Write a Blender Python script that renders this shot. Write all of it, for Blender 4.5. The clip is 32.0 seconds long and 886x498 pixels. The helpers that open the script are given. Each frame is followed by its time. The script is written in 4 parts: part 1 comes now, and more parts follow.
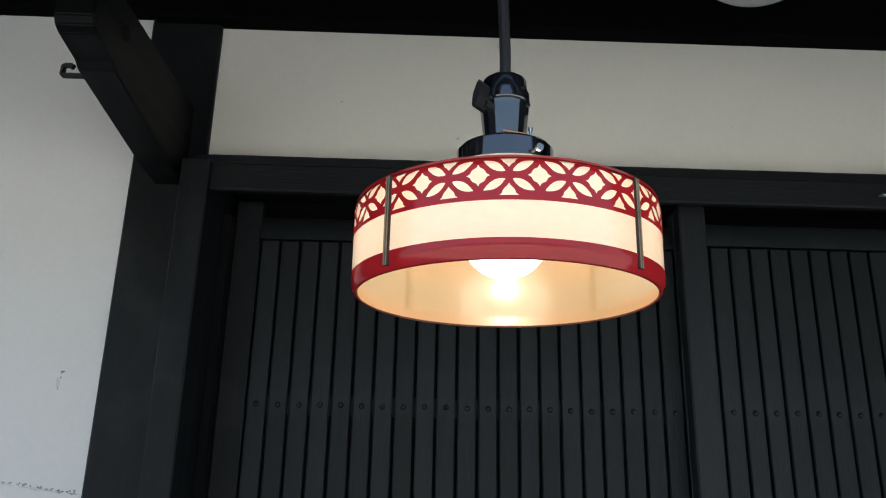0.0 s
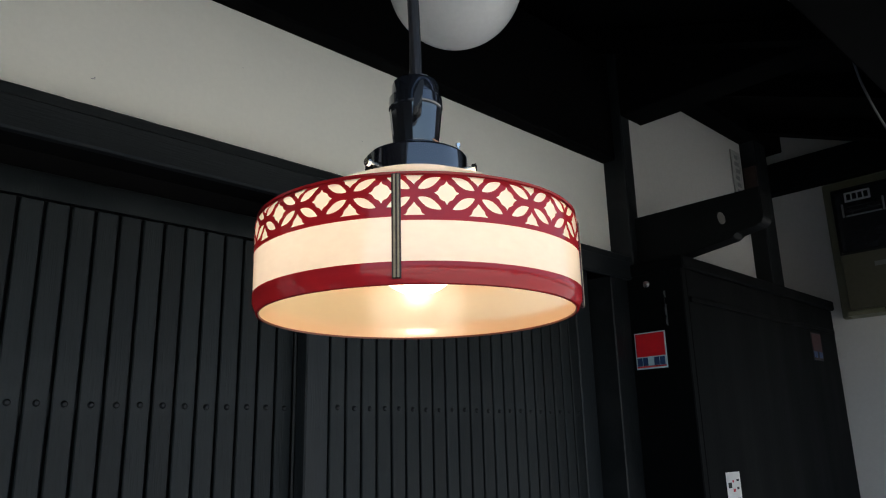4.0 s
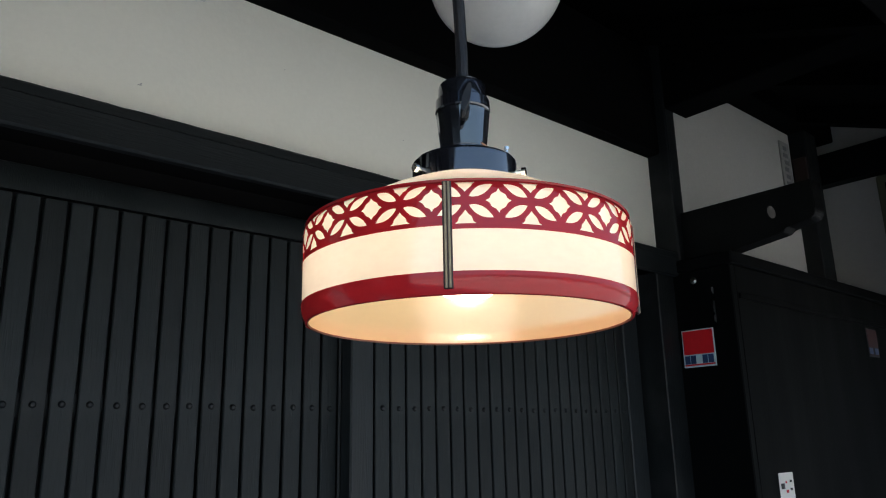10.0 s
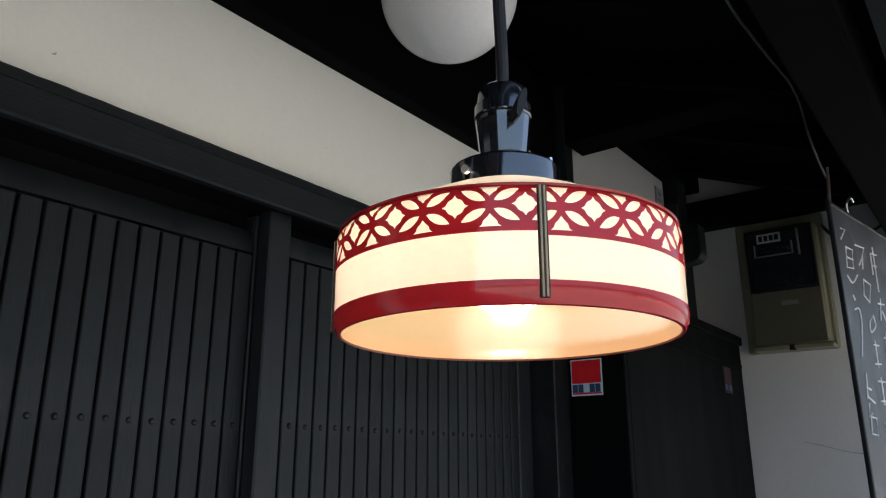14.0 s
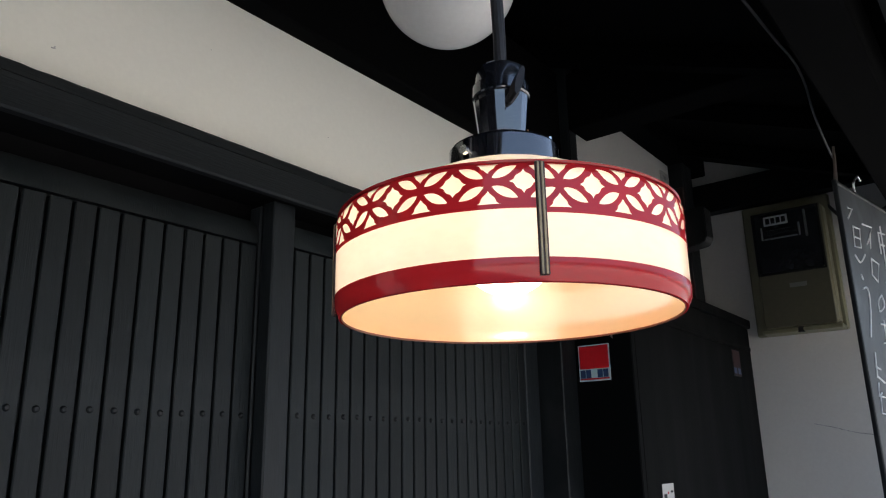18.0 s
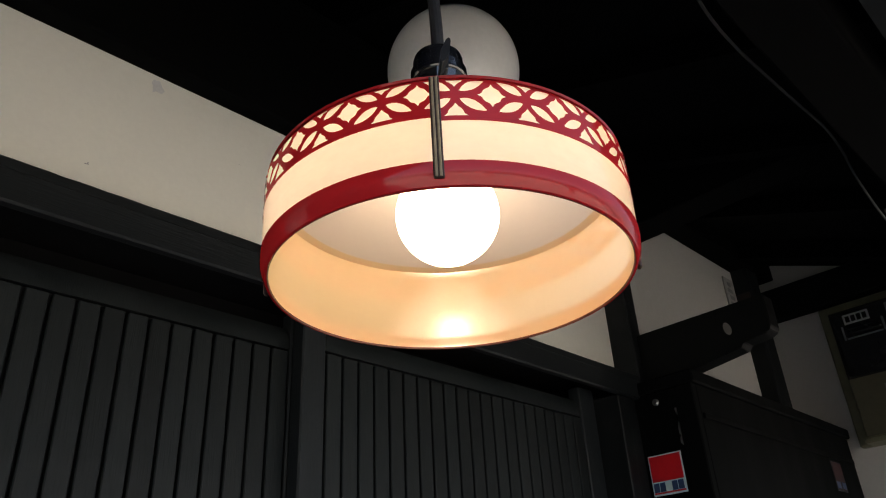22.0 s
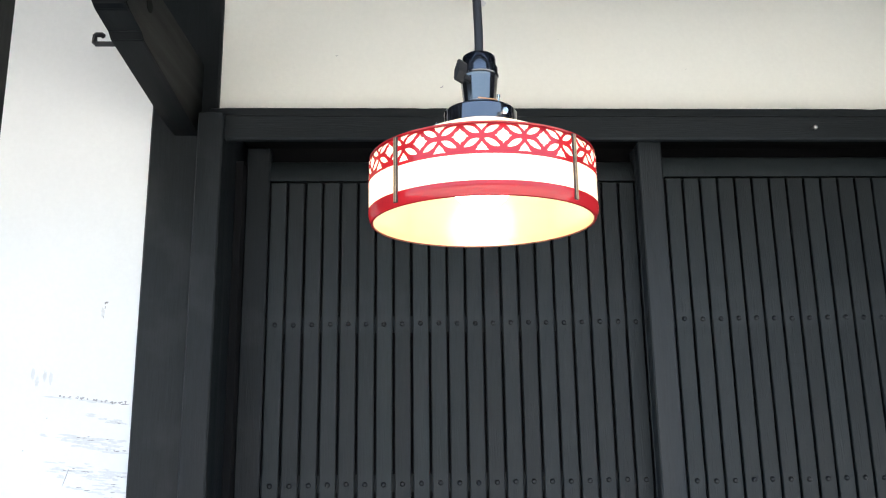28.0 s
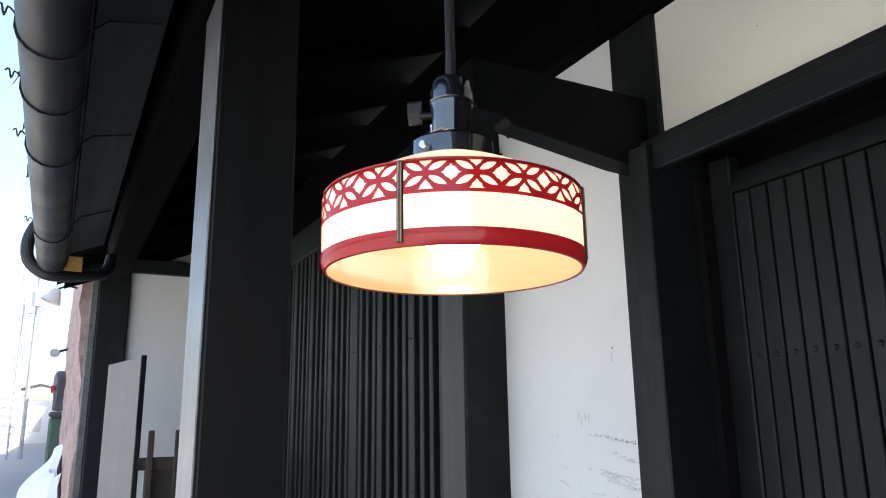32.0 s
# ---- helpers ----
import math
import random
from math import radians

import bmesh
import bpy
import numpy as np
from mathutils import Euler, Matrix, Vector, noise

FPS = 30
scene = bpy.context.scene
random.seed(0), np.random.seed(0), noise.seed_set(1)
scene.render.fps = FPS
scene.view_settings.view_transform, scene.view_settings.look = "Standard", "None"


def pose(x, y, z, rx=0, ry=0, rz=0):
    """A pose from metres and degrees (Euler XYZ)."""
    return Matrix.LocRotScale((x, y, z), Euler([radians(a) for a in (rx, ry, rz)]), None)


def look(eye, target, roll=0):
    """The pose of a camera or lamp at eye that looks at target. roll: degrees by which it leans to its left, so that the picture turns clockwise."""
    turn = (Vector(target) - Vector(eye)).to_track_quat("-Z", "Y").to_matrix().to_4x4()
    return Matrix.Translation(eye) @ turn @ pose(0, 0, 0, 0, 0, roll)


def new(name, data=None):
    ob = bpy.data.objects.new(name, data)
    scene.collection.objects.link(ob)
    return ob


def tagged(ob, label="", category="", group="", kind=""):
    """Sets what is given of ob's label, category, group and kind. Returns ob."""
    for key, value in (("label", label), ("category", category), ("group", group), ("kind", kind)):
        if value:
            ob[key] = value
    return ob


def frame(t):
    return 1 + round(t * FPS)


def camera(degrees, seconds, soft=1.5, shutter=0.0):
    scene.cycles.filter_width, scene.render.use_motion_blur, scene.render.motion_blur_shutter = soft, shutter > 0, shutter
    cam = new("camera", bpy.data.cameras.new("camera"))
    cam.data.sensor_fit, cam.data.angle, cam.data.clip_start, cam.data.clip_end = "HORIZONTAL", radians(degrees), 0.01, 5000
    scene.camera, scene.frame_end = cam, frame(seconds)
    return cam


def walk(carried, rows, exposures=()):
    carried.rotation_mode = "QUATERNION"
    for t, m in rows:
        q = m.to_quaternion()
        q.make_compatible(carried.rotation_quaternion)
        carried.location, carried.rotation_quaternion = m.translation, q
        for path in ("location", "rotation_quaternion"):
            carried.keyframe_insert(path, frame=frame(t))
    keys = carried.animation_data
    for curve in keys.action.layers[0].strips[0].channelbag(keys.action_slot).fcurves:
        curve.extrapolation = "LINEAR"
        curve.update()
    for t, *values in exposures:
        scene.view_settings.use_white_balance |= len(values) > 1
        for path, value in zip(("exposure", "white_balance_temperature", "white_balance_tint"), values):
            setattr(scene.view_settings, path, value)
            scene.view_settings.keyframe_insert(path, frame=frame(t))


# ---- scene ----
cam = camera(62.1, 32.0, soft=1.1)
PATH = [
    (0, (0.02, 0.172, 1.545), (0.062, 2.087, 2.119), 1.2),
    (0.5, (0.002, 0.174, 1.544), (0.072, 2.088, 2.119), 1.5),
    (1, (-0.023, 0.196, 1.543), (0.146, 2.103, 2.122), 2.7),
    (1.5, (-0.074, 0.264, 1.554), (0.283, 2.137, 2.158), 2.7),
    (2, (-0.144, 0.301, 1.563), (0.504, 2.091, 2.174), 2.4),
    (2.5, (-0.218, 0.339, 1.567), (0.756, 1.99, 2.134), 1.1),
    (3, (-0.27, 0.35, 1.573), (0.915, 1.865, 2.121), 0.3),
    (3.5, (-0.276, 0.339, 1.578), (1.064, 1.73, 2.097), -1.0),
    (5.5, (-0.248, 0.311, 1.582), (1.095, 1.703, 2.087), -2.0),
    (6, (-0.253, 0.317, 1.585), (1.073, 1.728, 2.087), -1.6),
    (6.5, (-0.252, 0.316, 1.586), (1.054, 1.744, 2.09), -1.5),
    (7, (-0.245, 0.315, 1.585), (1.05, 1.753, 2.091), -1.5),
    (7.5, (-0.252, 0.32, 1.588), (1.022, 1.774, 2.101), -1.5),
    (8, (-0.257, 0.318, 1.587), (1.012, 1.775, 2.103), -1.3),
    (8.5, (-0.261, 0.325, 1.588), (1.001, 1.788, 2.101), -1.1),
    (9, (-0.264, 0.332, 1.589), (1.001, 1.793, 2.101), -1.1),
    (9.5, (-0.265, 0.338, 1.59), (1.006, 1.797, 2.096), -1.2),
    (10, (-0.272, 0.336, 1.59), (0.998, 1.796, 2.094), -1.2),
    (10.5, (-0.278, 0.342, 1.592), (0.993, 1.801, 2.1), -1.2),
    (11, (-0.296, 0.364, 1.592), (0.989, 1.81, 2.101), -0.6),
    (11.5, (-0.303, 0.38, 1.596), (1.005, 1.807, 2.1), 0.6),
    (12, (-0.312, 0.416, 1.599), (1.013, 1.819, 2.122), 1.9),
    (12.5, (-0.328, 0.447, 1.595), (1.096, 1.751, 2.114), 2.3),
    (13, (-0.335, 0.454, 1.593), (1.173, 1.648, 2.139), 1.1),
    (13.5, (-0.338, 0.452, 1.59), (1.197, 1.607, 2.145), 0.2),
    (14, (-0.338, 0.452, 1.589), (1.191, 1.614, 2.147), -0.0),
    (14.5, (-0.332, 0.454, 1.59), (1.195, 1.619, 2.149), -0.2),
    (16.5, (-0.334, 0.451, 1.587), (1.184, 1.633, 2.137), -0.4),
    (17, (-0.331, 0.453, 1.587), (1.186, 1.635, 2.135), -0.4),
    (17.5, (-0.333, 0.452, 1.586), (1.188, 1.633, 2.125), -0.7),
    (18, (-0.332, 0.451, 1.584), (1.191, 1.632, 2.117), -1.0),
    (18.5, (-0.333, 0.45, 1.586), (1.193, 1.629, 2.117), -0.9),
    (19, (-0.328, 0.45, 1.584), (1.198, 1.627, 2.12), -1.0),
    (19.5, (-0.331, 0.448, 1.582), (1.192, 1.626, 2.122), -1.0),
    (20, (-0.331, 0.447, 1.584), (1.192, 1.628, 2.118), -0.8),
    (20.5, (-0.316, 0.447, 1.569), (1.191, 1.64, 2.122), -0.7),
    (21, (-0.274, 0.442, 1.533), (1.155, 1.667, 2.211), -1.0),
    (21.5, (-0.24, 0.429, 1.489), (1.091, 1.659, 2.335), -2.3),
    (22, (-0.222, 0.43, 1.474), (1.05, 1.653, 2.413), -3.3),
    (23, (-0.219, 0.433, 1.459), (1.022, 1.686, 2.401), -3.0),
    (24, (-0.222, 0.429, 1.458), (1.015, 1.703, 2.378), -2.5),
    (24.5, (-0.226, 0.424, 1.46), (1.016, 1.7, 2.371), -2.5),
    (26.5, (-0.238, 0.021, 1.447), (0.521, 1.782, 2.017), -1.3),
    (27, (-0.159, 0.006, 1.456), (0.439, 1.859, 1.916), -1.6),
    (27.5, (-0.05, -0.002, 1.478), (0.276, 1.927, 1.891), -1.4),
    (28, (0.009, -0.016, 1.494), (0.089, 1.941, 1.896), -0.8),
    (28.5, (0.046, -0.04, 1.503), (-0.023, 1.913, 1.927), -0.6),
    (29, (0.074, -0.039, 1.502), (-0.071, 1.904, 1.953), -0.8),
    (29.5, (0.133, -0.033, 1.499), (-0.07, 1.904, 1.953), -1.4),
    (30, (0.229, -0.009, 1.498), (-0.17, 1.902, 1.931), -2.8),
    (30.5, (0.324, 0.075, 1.503), (-0.455, 1.86, 1.956), -1.9),
    (31, (0.446, 0.189, 1.503), (-0.67, 1.78, 1.975), -2.4),
    (31.5, (0.581, 0.305, 1.518), (-0.955, 1.487, 2.012), -1.5),
    (31.7, (0.622, 0.345, 1.529), (-1.014, 1.391, 2.01), -0.7),
    (32, (0.642, 0.411, 1.541), (-1.084, 1.311, 2.001), -0.8),
]
EXPOSURES = [(0, 1.23, 6450, 6), (2, 1.16, 6450, 7), (7, 1.24, 6150, 5), (11, 1.30, 6250, 6), (14, 1.47, 6500, 9), (20.5, 1.53, 6600, 11), (21.5, 1.31, 7150, 11), (22.3, 1.18, 7500, 12), (23.3, 1.27, 7400, 12), (24, 1.46, 6700, 11), (24.5, 1.47, 6600, 11),
             (26.5, 1.78, 6350, 8), (27, 2.24, 6250, 7), (28, 2.58, 6450, 8), (28.5, 2.62, 6550, 8), (29, 2.24, 6650, 8), (30.5, 2.0, 6550, 9), (32, 1.84, 6500, 9)]
walk(cam, [(t, look(eye, target, roll)) for t, eye, target, roll in PATH], EXPOSURES)

import itertools
from mathutils import geometry

# ---- world and light ----
SUN_EL, SUN_AZ = radians(60), radians(25)
world = bpy.data.worlds.new("world")
scene.world = world
world.use_nodes = True
wn = world.node_tree.nodes
sky = wn.new("ShaderNodeTexSky")
sky.sky_type = 'NISHITA'
sky.sun_disc = False
sky.sun_elevation, sky.sun_rotation = SUN_EL, SUN_AZ
sky.dust_density = 3.0
wn["Background"].inputs["Strength"].default_value = 0.15
world.node_tree.links.new(sky.outputs[0], wn["Background"].inputs["Color"])
sun_data = bpy.data.lights.new("sun", 'SUN')
sun_data.energy, sun_data.angle, sun_data.color = 5.0, radians(0.5), (1.0, 0.95, 0.88)
sun = new("sun", sun_data)
sun.matrix_world = look((math.sin(SUN_AZ) * 30, math.cos(SUN_AZ) * 30, 30 * math.tan(SUN_EL)), (0, 0, 0))

# ---- materials ----


def material(name, base, rough=0.6, metal=0.0, vary=0.25, scale=6.0, fine=60.0, bump=0.15, stretch=(1, 1, 1), island=0.0, spec=0.5, stain=None):
    """A surface with variation at two scales, fine relief and a difference from piece to piece."""
    m = bpy.data.materials.new(name)
    m.use_nodes = True
    n, l = m.node_tree.nodes, m.node_tree.links
    b = n["Principled BSDF"]
    co = n.new("ShaderNodeTexCoord")
    mp = n.new("ShaderNodeMapping")
    mp.inputs["Scale"].default_value = stretch
    l.new(co.outputs["Object"], mp.inputs["Vector"])
    big, small = n.new("ShaderNodeTexNoise"), n.new("ShaderNodeTexNoise")
    big.inputs["Scale"].default_value, small.inputs["Scale"].default_value = scale, fine
    big.inputs["Detail"].default_value, small.inputs["Detail"].default_value = 4, 6
    for t in (big, small):
        l.new(mp.outputs[0], t.inputs["Vector"])
    mix = n.new("ShaderNodeMath")
    mix.operation = 'MULTIPLY_ADD'
    l.new(small.outputs["Fac"], mix.inputs[0])
    mix.inputs[1].default_value = 0.5
    half = n.new("ShaderNodeMath")
    half.operation = 'MULTIPLY'
    l.new(big.outputs["Fac"], half.inputs[0])
    half.inputs[1].default_value = 0.5
    l.new(half.outputs[0], mix.inputs[2])
    ramp = n.new("ShaderNodeMapRange")
    l.new(mix.outputs[0], ramp.inputs[0])
    ramp.inputs[1].default_value, ramp.inputs[2].default_value = 0.3, 0.7
    ramp.inputs[3].default_value, ramp.inputs[4].default_value = 1 - vary, 1 + vary
    last = ramp.outputs[0]
    if island:
        oi = n.new("ShaderNodeObjectInfo")
        r2 = n.new("ShaderNodeMapRange")
        l.new(oi.outputs["Random"], r2.inputs[0])
        r2.inputs[3].default_value, r2.inputs[4].default_value = 1 - island, 1 + island
        mu = n.new("ShaderNodeMath")
        mu.operation = 'MULTIPLY'
        l.new(last, mu.inputs[0])
        l.new(r2.outputs[0], mu.inputs[1])
        last = mu.outputs[0]
    tint = n.new("ShaderNodeMix")
    tint.data_type = 'RGBA'
    tint.blend_type = 'MULTIPLY'
    tint.inputs["Factor"].default_value = 1
    tint.inputs["A"].default_value = (*base, 1)
    l.new(last, tint.inputs["B"])
    col = tint.outputs["Result"]
    if stain:
        sc, amount, scol = stain
        sn = n.new("ShaderNodeTexNoise")
        sn.inputs["Scale"].default_value, sn.inputs["Detail"].default_value = sc, 5
        l.new(co.outputs["Object"], sn.inputs["Vector"])
        sr = n.new("ShaderNodeMapRange")
        l.new(sn.outputs["Fac"], sr.inputs[0])
        sr.inputs[1].default_value, sr.inputs[2].default_value = 0.55, 0.75
        sr.inputs[3].default_value, sr.inputs[4].default_value = 0, amount
        sm = n.new("ShaderNodeMix")
        sm.data_type = 'RGBA'
        l.new(sr.outputs[0], sm.inputs["Factor"])
        l.new(col, sm.inputs["A"])
        sm.inputs["B"].default_value = (*scol, 1)
        col = sm.outputs["Result"]
    l.new(col, b.inputs["Base Color"])
    rr = n.new("ShaderNodeMapRange")
    l.new(big.outputs["Fac"], rr.inputs[0])
    rr.inputs[1].default_value, rr.inputs[2].default_value = 0.3, 0.7
    rr.inputs[3].default_value, rr.inputs[4].default_value = max(rough - 0.08, 0.02), min(rough + 0.08, 1)
    l.new(rr.outputs[0], b.inputs["Roughness"])
    b.inputs["Metallic"].default_value = metal
    b.inputs["Specular IOR Level"].default_value = spec
    if bump:
        bp = n.new("ShaderNodeBump")
        bp.inputs["Strength"].default_value, bp.inputs["Distance"].default_value = bump, 0.002
        l.new(small.outputs["Fac"], bp.inputs["Height"])
        l.new(bp.outputs[0], b.inputs["Normal"])
    return m


def opal(name, base, through_share, rough=0.15, gloss=0.07, passed=None):
    """Opal glass or paint on it: passes light, scatters it and shines a little; passed is the tint of the light let through."""
    m = bpy.data.materials.new(name)
    m.use_nodes = True
    n, l = m.node_tree.nodes, m.node_tree.links
    n.remove(n["Principled BSDF"])
    noise_n = n.new("ShaderNodeTexNoise")
    noise_n.inputs["Scale"].default_value = 25
    ramp = n.new("ShaderNodeMapRange")
    l.new(noise_n.outputs["Fac"], ramp.inputs[0])
    ramp.inputs[3].default_value, ramp.inputs[4].default_value = 0.93, 1.03
    tint = n.new("ShaderNodeMix")
    tint.data_type = 'RGBA'
    tint.blend_type = 'MULTIPLY'
    tint.inputs["Factor"].default_value = 1
    tint.inputs["A"].default_value = (*base, 1)
    l.new(ramp.outputs[0], tint.inputs["B"])
    d, t, g = n.new("ShaderNodeBsdfDiffuse"), n.new("ShaderNodeBsdfTranslucent"), n.new("ShaderNodeBsdfGlossy")
    g.inputs["Roughness"].default_value = rough
    l.new(tint.outputs["Result"], d.inputs["Color"])
    if passed:
        t.inputs["Color"].default_value = (*passed, 1)
    else:
        l.new(tint.outputs["Result"], t.inputs["Color"])
    a = n.new("ShaderNodeMixShader")
    a.inputs[0].default_value = through_share
    l.new(d.outputs[0], a.inputs[1])
    l.new(t.outputs[0], a.inputs[2])
    f = n.new("ShaderNodeLayerWeight")
    f.inputs["Blend"].default_value = 0.5
    pw = n.new("ShaderNodeMath")
    pw.operation = 'POWER'
    l.new(f.outputs["Facing"], pw.inputs[0])
    pw.inputs[1].default_value = 5.0
    gl = n.new("ShaderNodeMapRange")
    l.new(pw.outputs[0], gl.inputs[0])
    gl.inputs[3].default_value, gl.inputs[4].default_value = gloss, 0.55 + gloss
    c = n.new("ShaderNodeMixShader")
    l.new(gl.outputs[0], c.inputs[0])
    l.new(a.outputs[0], c.inputs[1])
    l.new(g.outputs[0], c.inputs[2])
    l.new(c.outputs[0], n["Material Output"].inputs["Surface"])
    return m


def glowing(name, colour, strength, clear=0.0):
    """Something that gives off light; clear is the share of it that one sees through."""
    m = bpy.data.materials.new(name)
    m.use_nodes = True
    n, l = m.node_tree.nodes, m.node_tree.links
    e = n.new("ShaderNodeEmission")
    e.inputs[0].default_value, e.inputs[1].default_value = (*colour, 1), strength
    if clear:
        t, x = n.new("ShaderNodeBsdfTransparent"), n.new("ShaderNodeMixShader")
        x.inputs[0].default_value = clear
        l.new(e.outputs[0], x.inputs[1])
        l.new(t.outputs[0], x.inputs[2])
        l.new(x.outputs[0], n["Material Output"].inputs["Surface"])
    else:
        l.new(e.outputs[0], n["Material Output"].inputs["Surface"])
    return m


BLACK_WOOD = material("black_stained_wood", (0.0078, 0.0098, 0.0108), 0.5, vary=0.35, scale=3, fine=40, stretch=(8, 8, 0.6), bump=0.3, stain=(8, 0.6, (0.027, 0.029, 0.029)), spec=0.22)
BEAM_WOOD = material("black_stained_beam", (0.0096, 0.0120, 0.0132), 0.5, vary=0.35, scale=3, fine=40, stretch=(0.6, 8, 8), bump=0.3, stain=(5, 0.35, (0.022, 0.024, 0.025)), spec=0.22)
# shutter box wood with the shade on its front worked into the base
BOX_WOOD = material("shade_dark_box_boards", (0.0018, 0.0023, 0.0025), 0.65, vary=0.35, scale=2, fine=30, stretch=(5, 5, 0.5), bump=0.12, spec=0.07)
ARM_WOOD = material("black_stained_arm", (0.0027, 0.0034, 0.0036), 0.55, vary=0.3, scale=3, fine=40, stretch=(8, 0.6, 8), bump=0.2, spec=0.13)
SLAT_WOOD = material("charcoal_slat", (0.0112, 0.0145, 0.0153), 0.5, vary=0.28, scale=3, fine=40, stretch=(9, 9, 0.5), bump=0.35, island=0.22, stain=(5, 0.45, (0.029, 0.033, 0.034)), spec=0.22)
# lighter than the slats: the light on the stile edges is in the base
STILE_WOOD = material("edge_lit_charcoal_stile", (0.0150, 0.0185, 0.0205), 0.48, vary=0.3, scale=3, fine=40, stretch=(9, 9, 0.5), bump=0.3, stain=(6, 0.35, (0.030, 0.034, 0.036)), spec=0.25)
DARK_GAP = material("dark_backing", (0.0055, 0.0055, 0.006), 0.8, vary=0.2, spec=0.1)
# far below the other black woods: the deep eave shade is in the colour
EAVE_WOOD = material("shade_dark_eave_boards", (0.0028, 0.0029, 0.0030), 0.95, vary=0.3, scale=3, stretch=(1, 8, 1), spec=0.03)
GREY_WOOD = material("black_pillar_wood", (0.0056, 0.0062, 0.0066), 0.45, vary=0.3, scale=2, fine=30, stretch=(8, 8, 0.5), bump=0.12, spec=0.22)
# pale base paints the sky's sheen on the pillar's street side
SKYLIT_FACE = material("skylit_grey_face_wood", (0.145, 0.150, 0.155), 0.38, vary=0.3, scale=2, fine=30, stretch=(9, 9, 0.4), bump=0.3, stain=(4, 0.4, (0.30, 0.31, 0.31)))
WORN_STILE = material("worn_greyish_stile", (0.021, 0.0245, 0.024), 0.55, vary=0.3, scale=3, fine=40, stretch=(8, 8, 0.5), bump=0.15)
PLASTER = material("white_plaster", (0.775, 0.785, 0.770), 0.85, vary=0.03, scale=2.5, fine=120, bump=0.12, stain=(3, 0.10, (0.62, 0.61, 0.58)))
PLASTER_CREAM = material("cream_plaster", (0.785, 0.778, 0.705), 0.85, vary=0.03, scale=2.5, fine=120, bump=0.12, stain=(3, 0.10, (0.64, 0.61, 0.54)))
# plaster of the dim right end, its shade mixed into the base colour
PLASTER_SIDE = material("shade_toned_plaster", (0.49, 0.48, 0.455), 0.85, vary=0.05, scale=2, fine=90, bump=0.15, stain=(2.5, 0.2, (0.5, 0.49, 0.46)))
SCUFF = material("dark_scuff", (0.33, 0.33, 0.33), 0.9, vary=0.5, scale=60, fine=200, bump=0)
PALE_SCUFF = material("pale_smudge", (0.645, 0.65, 0.635), 0.9, vary=0.1, scale=60, fine=200, bump=0)
IRON = material("dark_iron", (0.03, 0.03, 0.032), 0.45, metal=0.7, vary=0.3, scale=30)
RIVET = material("black_rivet", (0.007, 0.008, 0.0085), 0.5, vary=0.3, scale=30, spec=0.3)
STEEL = material("dull_steel", (0.5, 0.5, 0.5), 0.3, metal=1.0, vary=0.2, scale=40)
CHROME = material("bright_metal", (0.8, 0.78, 0.74), 0.18, metal=1.0, vary=0.1, scale=60, bump=0.02)
BAKELITE = material("black_bakelite", (0.008, 0.009, 0.012), 0.10, vary=0.2, scale=30, bump=0.0, spec=1.0)
BAKELITE.node_tree.nodes["Principled BSDF"].inputs["Coat Weight"].default_value = 1.0
BAKELITE.node_tree.nodes["Principled BSDF"].inputs["Coat Roughness"].default_value = 0.05
KEY_BLACK = material("worn_black_key", (0.010, 0.010, 0.011), 0.42, vary=0.3, scale=40, bump=0.03, spec=0.35)
RUBBER = material("black_cord_cover", (0.014, 0.014, 0.016), 0.5, vary=0.2, scale=40, bump=0.05)
GREY_CORD = material("grey_cord_cover", (0.045, 0.045, 0.045), 0.5, vary=0.2, scale=60, bump=0.05)
COPPER = material("copper_wire", (0.55, 0.28, 0.16), 0.35, metal=1.0, vary=0.2, scale=60, bump=0.02)
BRASS = material("aged_brass", (0.36, 0.27, 0.16), 0.42, metal=0.6, vary=0.3, scale=50, fine=200, bump=0.05)
RIM = material("brown_rim", (0.085, 0.030, 0.018), 0.4, vary=0.3, scale=60)
CAME = material("dark_came", (0.045, 0.026, 0.020), 0.4, metal=0.4, vary=0.3, scale=60)
CREAM_GLASS = opal("cream_opal_glass", (0.97, 0.95, 0.92), 0.88, 0.09, 0.12)
# one inner glass in two tints: the golden glow is coloured into the walls
LINING = opal("glow_tinted_lining_glass", (0.96, 0.74, 0.375), 0.72, 0.16, 0.05, (0.97, 0.92, 0.84))
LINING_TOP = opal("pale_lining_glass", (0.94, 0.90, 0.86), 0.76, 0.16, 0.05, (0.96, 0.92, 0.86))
RED_PAINT = opal("crimson_paint_on_glass", (0.40, 0.018, 0.026), 0.28, 0.10, 0.045)
GLOBE_GLASS = opal("white_opal_globe", (0.86, 0.86, 0.84), 0.35, 0.06)
BULB_GLOW = glowing("lit_bulb", (1.0, 0.785, 0.595), 6.0, 0.5)
FILAMENT = glowing("hot_filament", (1.0, 0.785, 0.595), 57.0)
RED_SIGN = material("red_plastic", (0.55, 0.012, 0.02), 0.35, vary=0.08, bump=0.02)
# shaded copies of the sign plastics for the plate on the box front
SHADED_RED = material("shaded_red_plastic", (0.026, 0.004, 0.0045), 0.7, vary=0.2, bump=0.02)
SHADED_PALE = material("shaded_pale_plastic", (0.016, 0.015, 0.016), 0.7, vary=0.3, scale=30, bump=0.02)
PALE_SIGN = material("pale_blue_plastic", (0.45, 0.62, 0.66), 0.4, vary=0.08, bump=0.02)
NAVY = material("navy_print", (0.02, 0.05, 0.13), 0.4, vary=0.05, bump=0)
PAPER = material("white_paper", (0.75, 0.73, 0.70), 0.8, vary=0.05, bump=0.05)
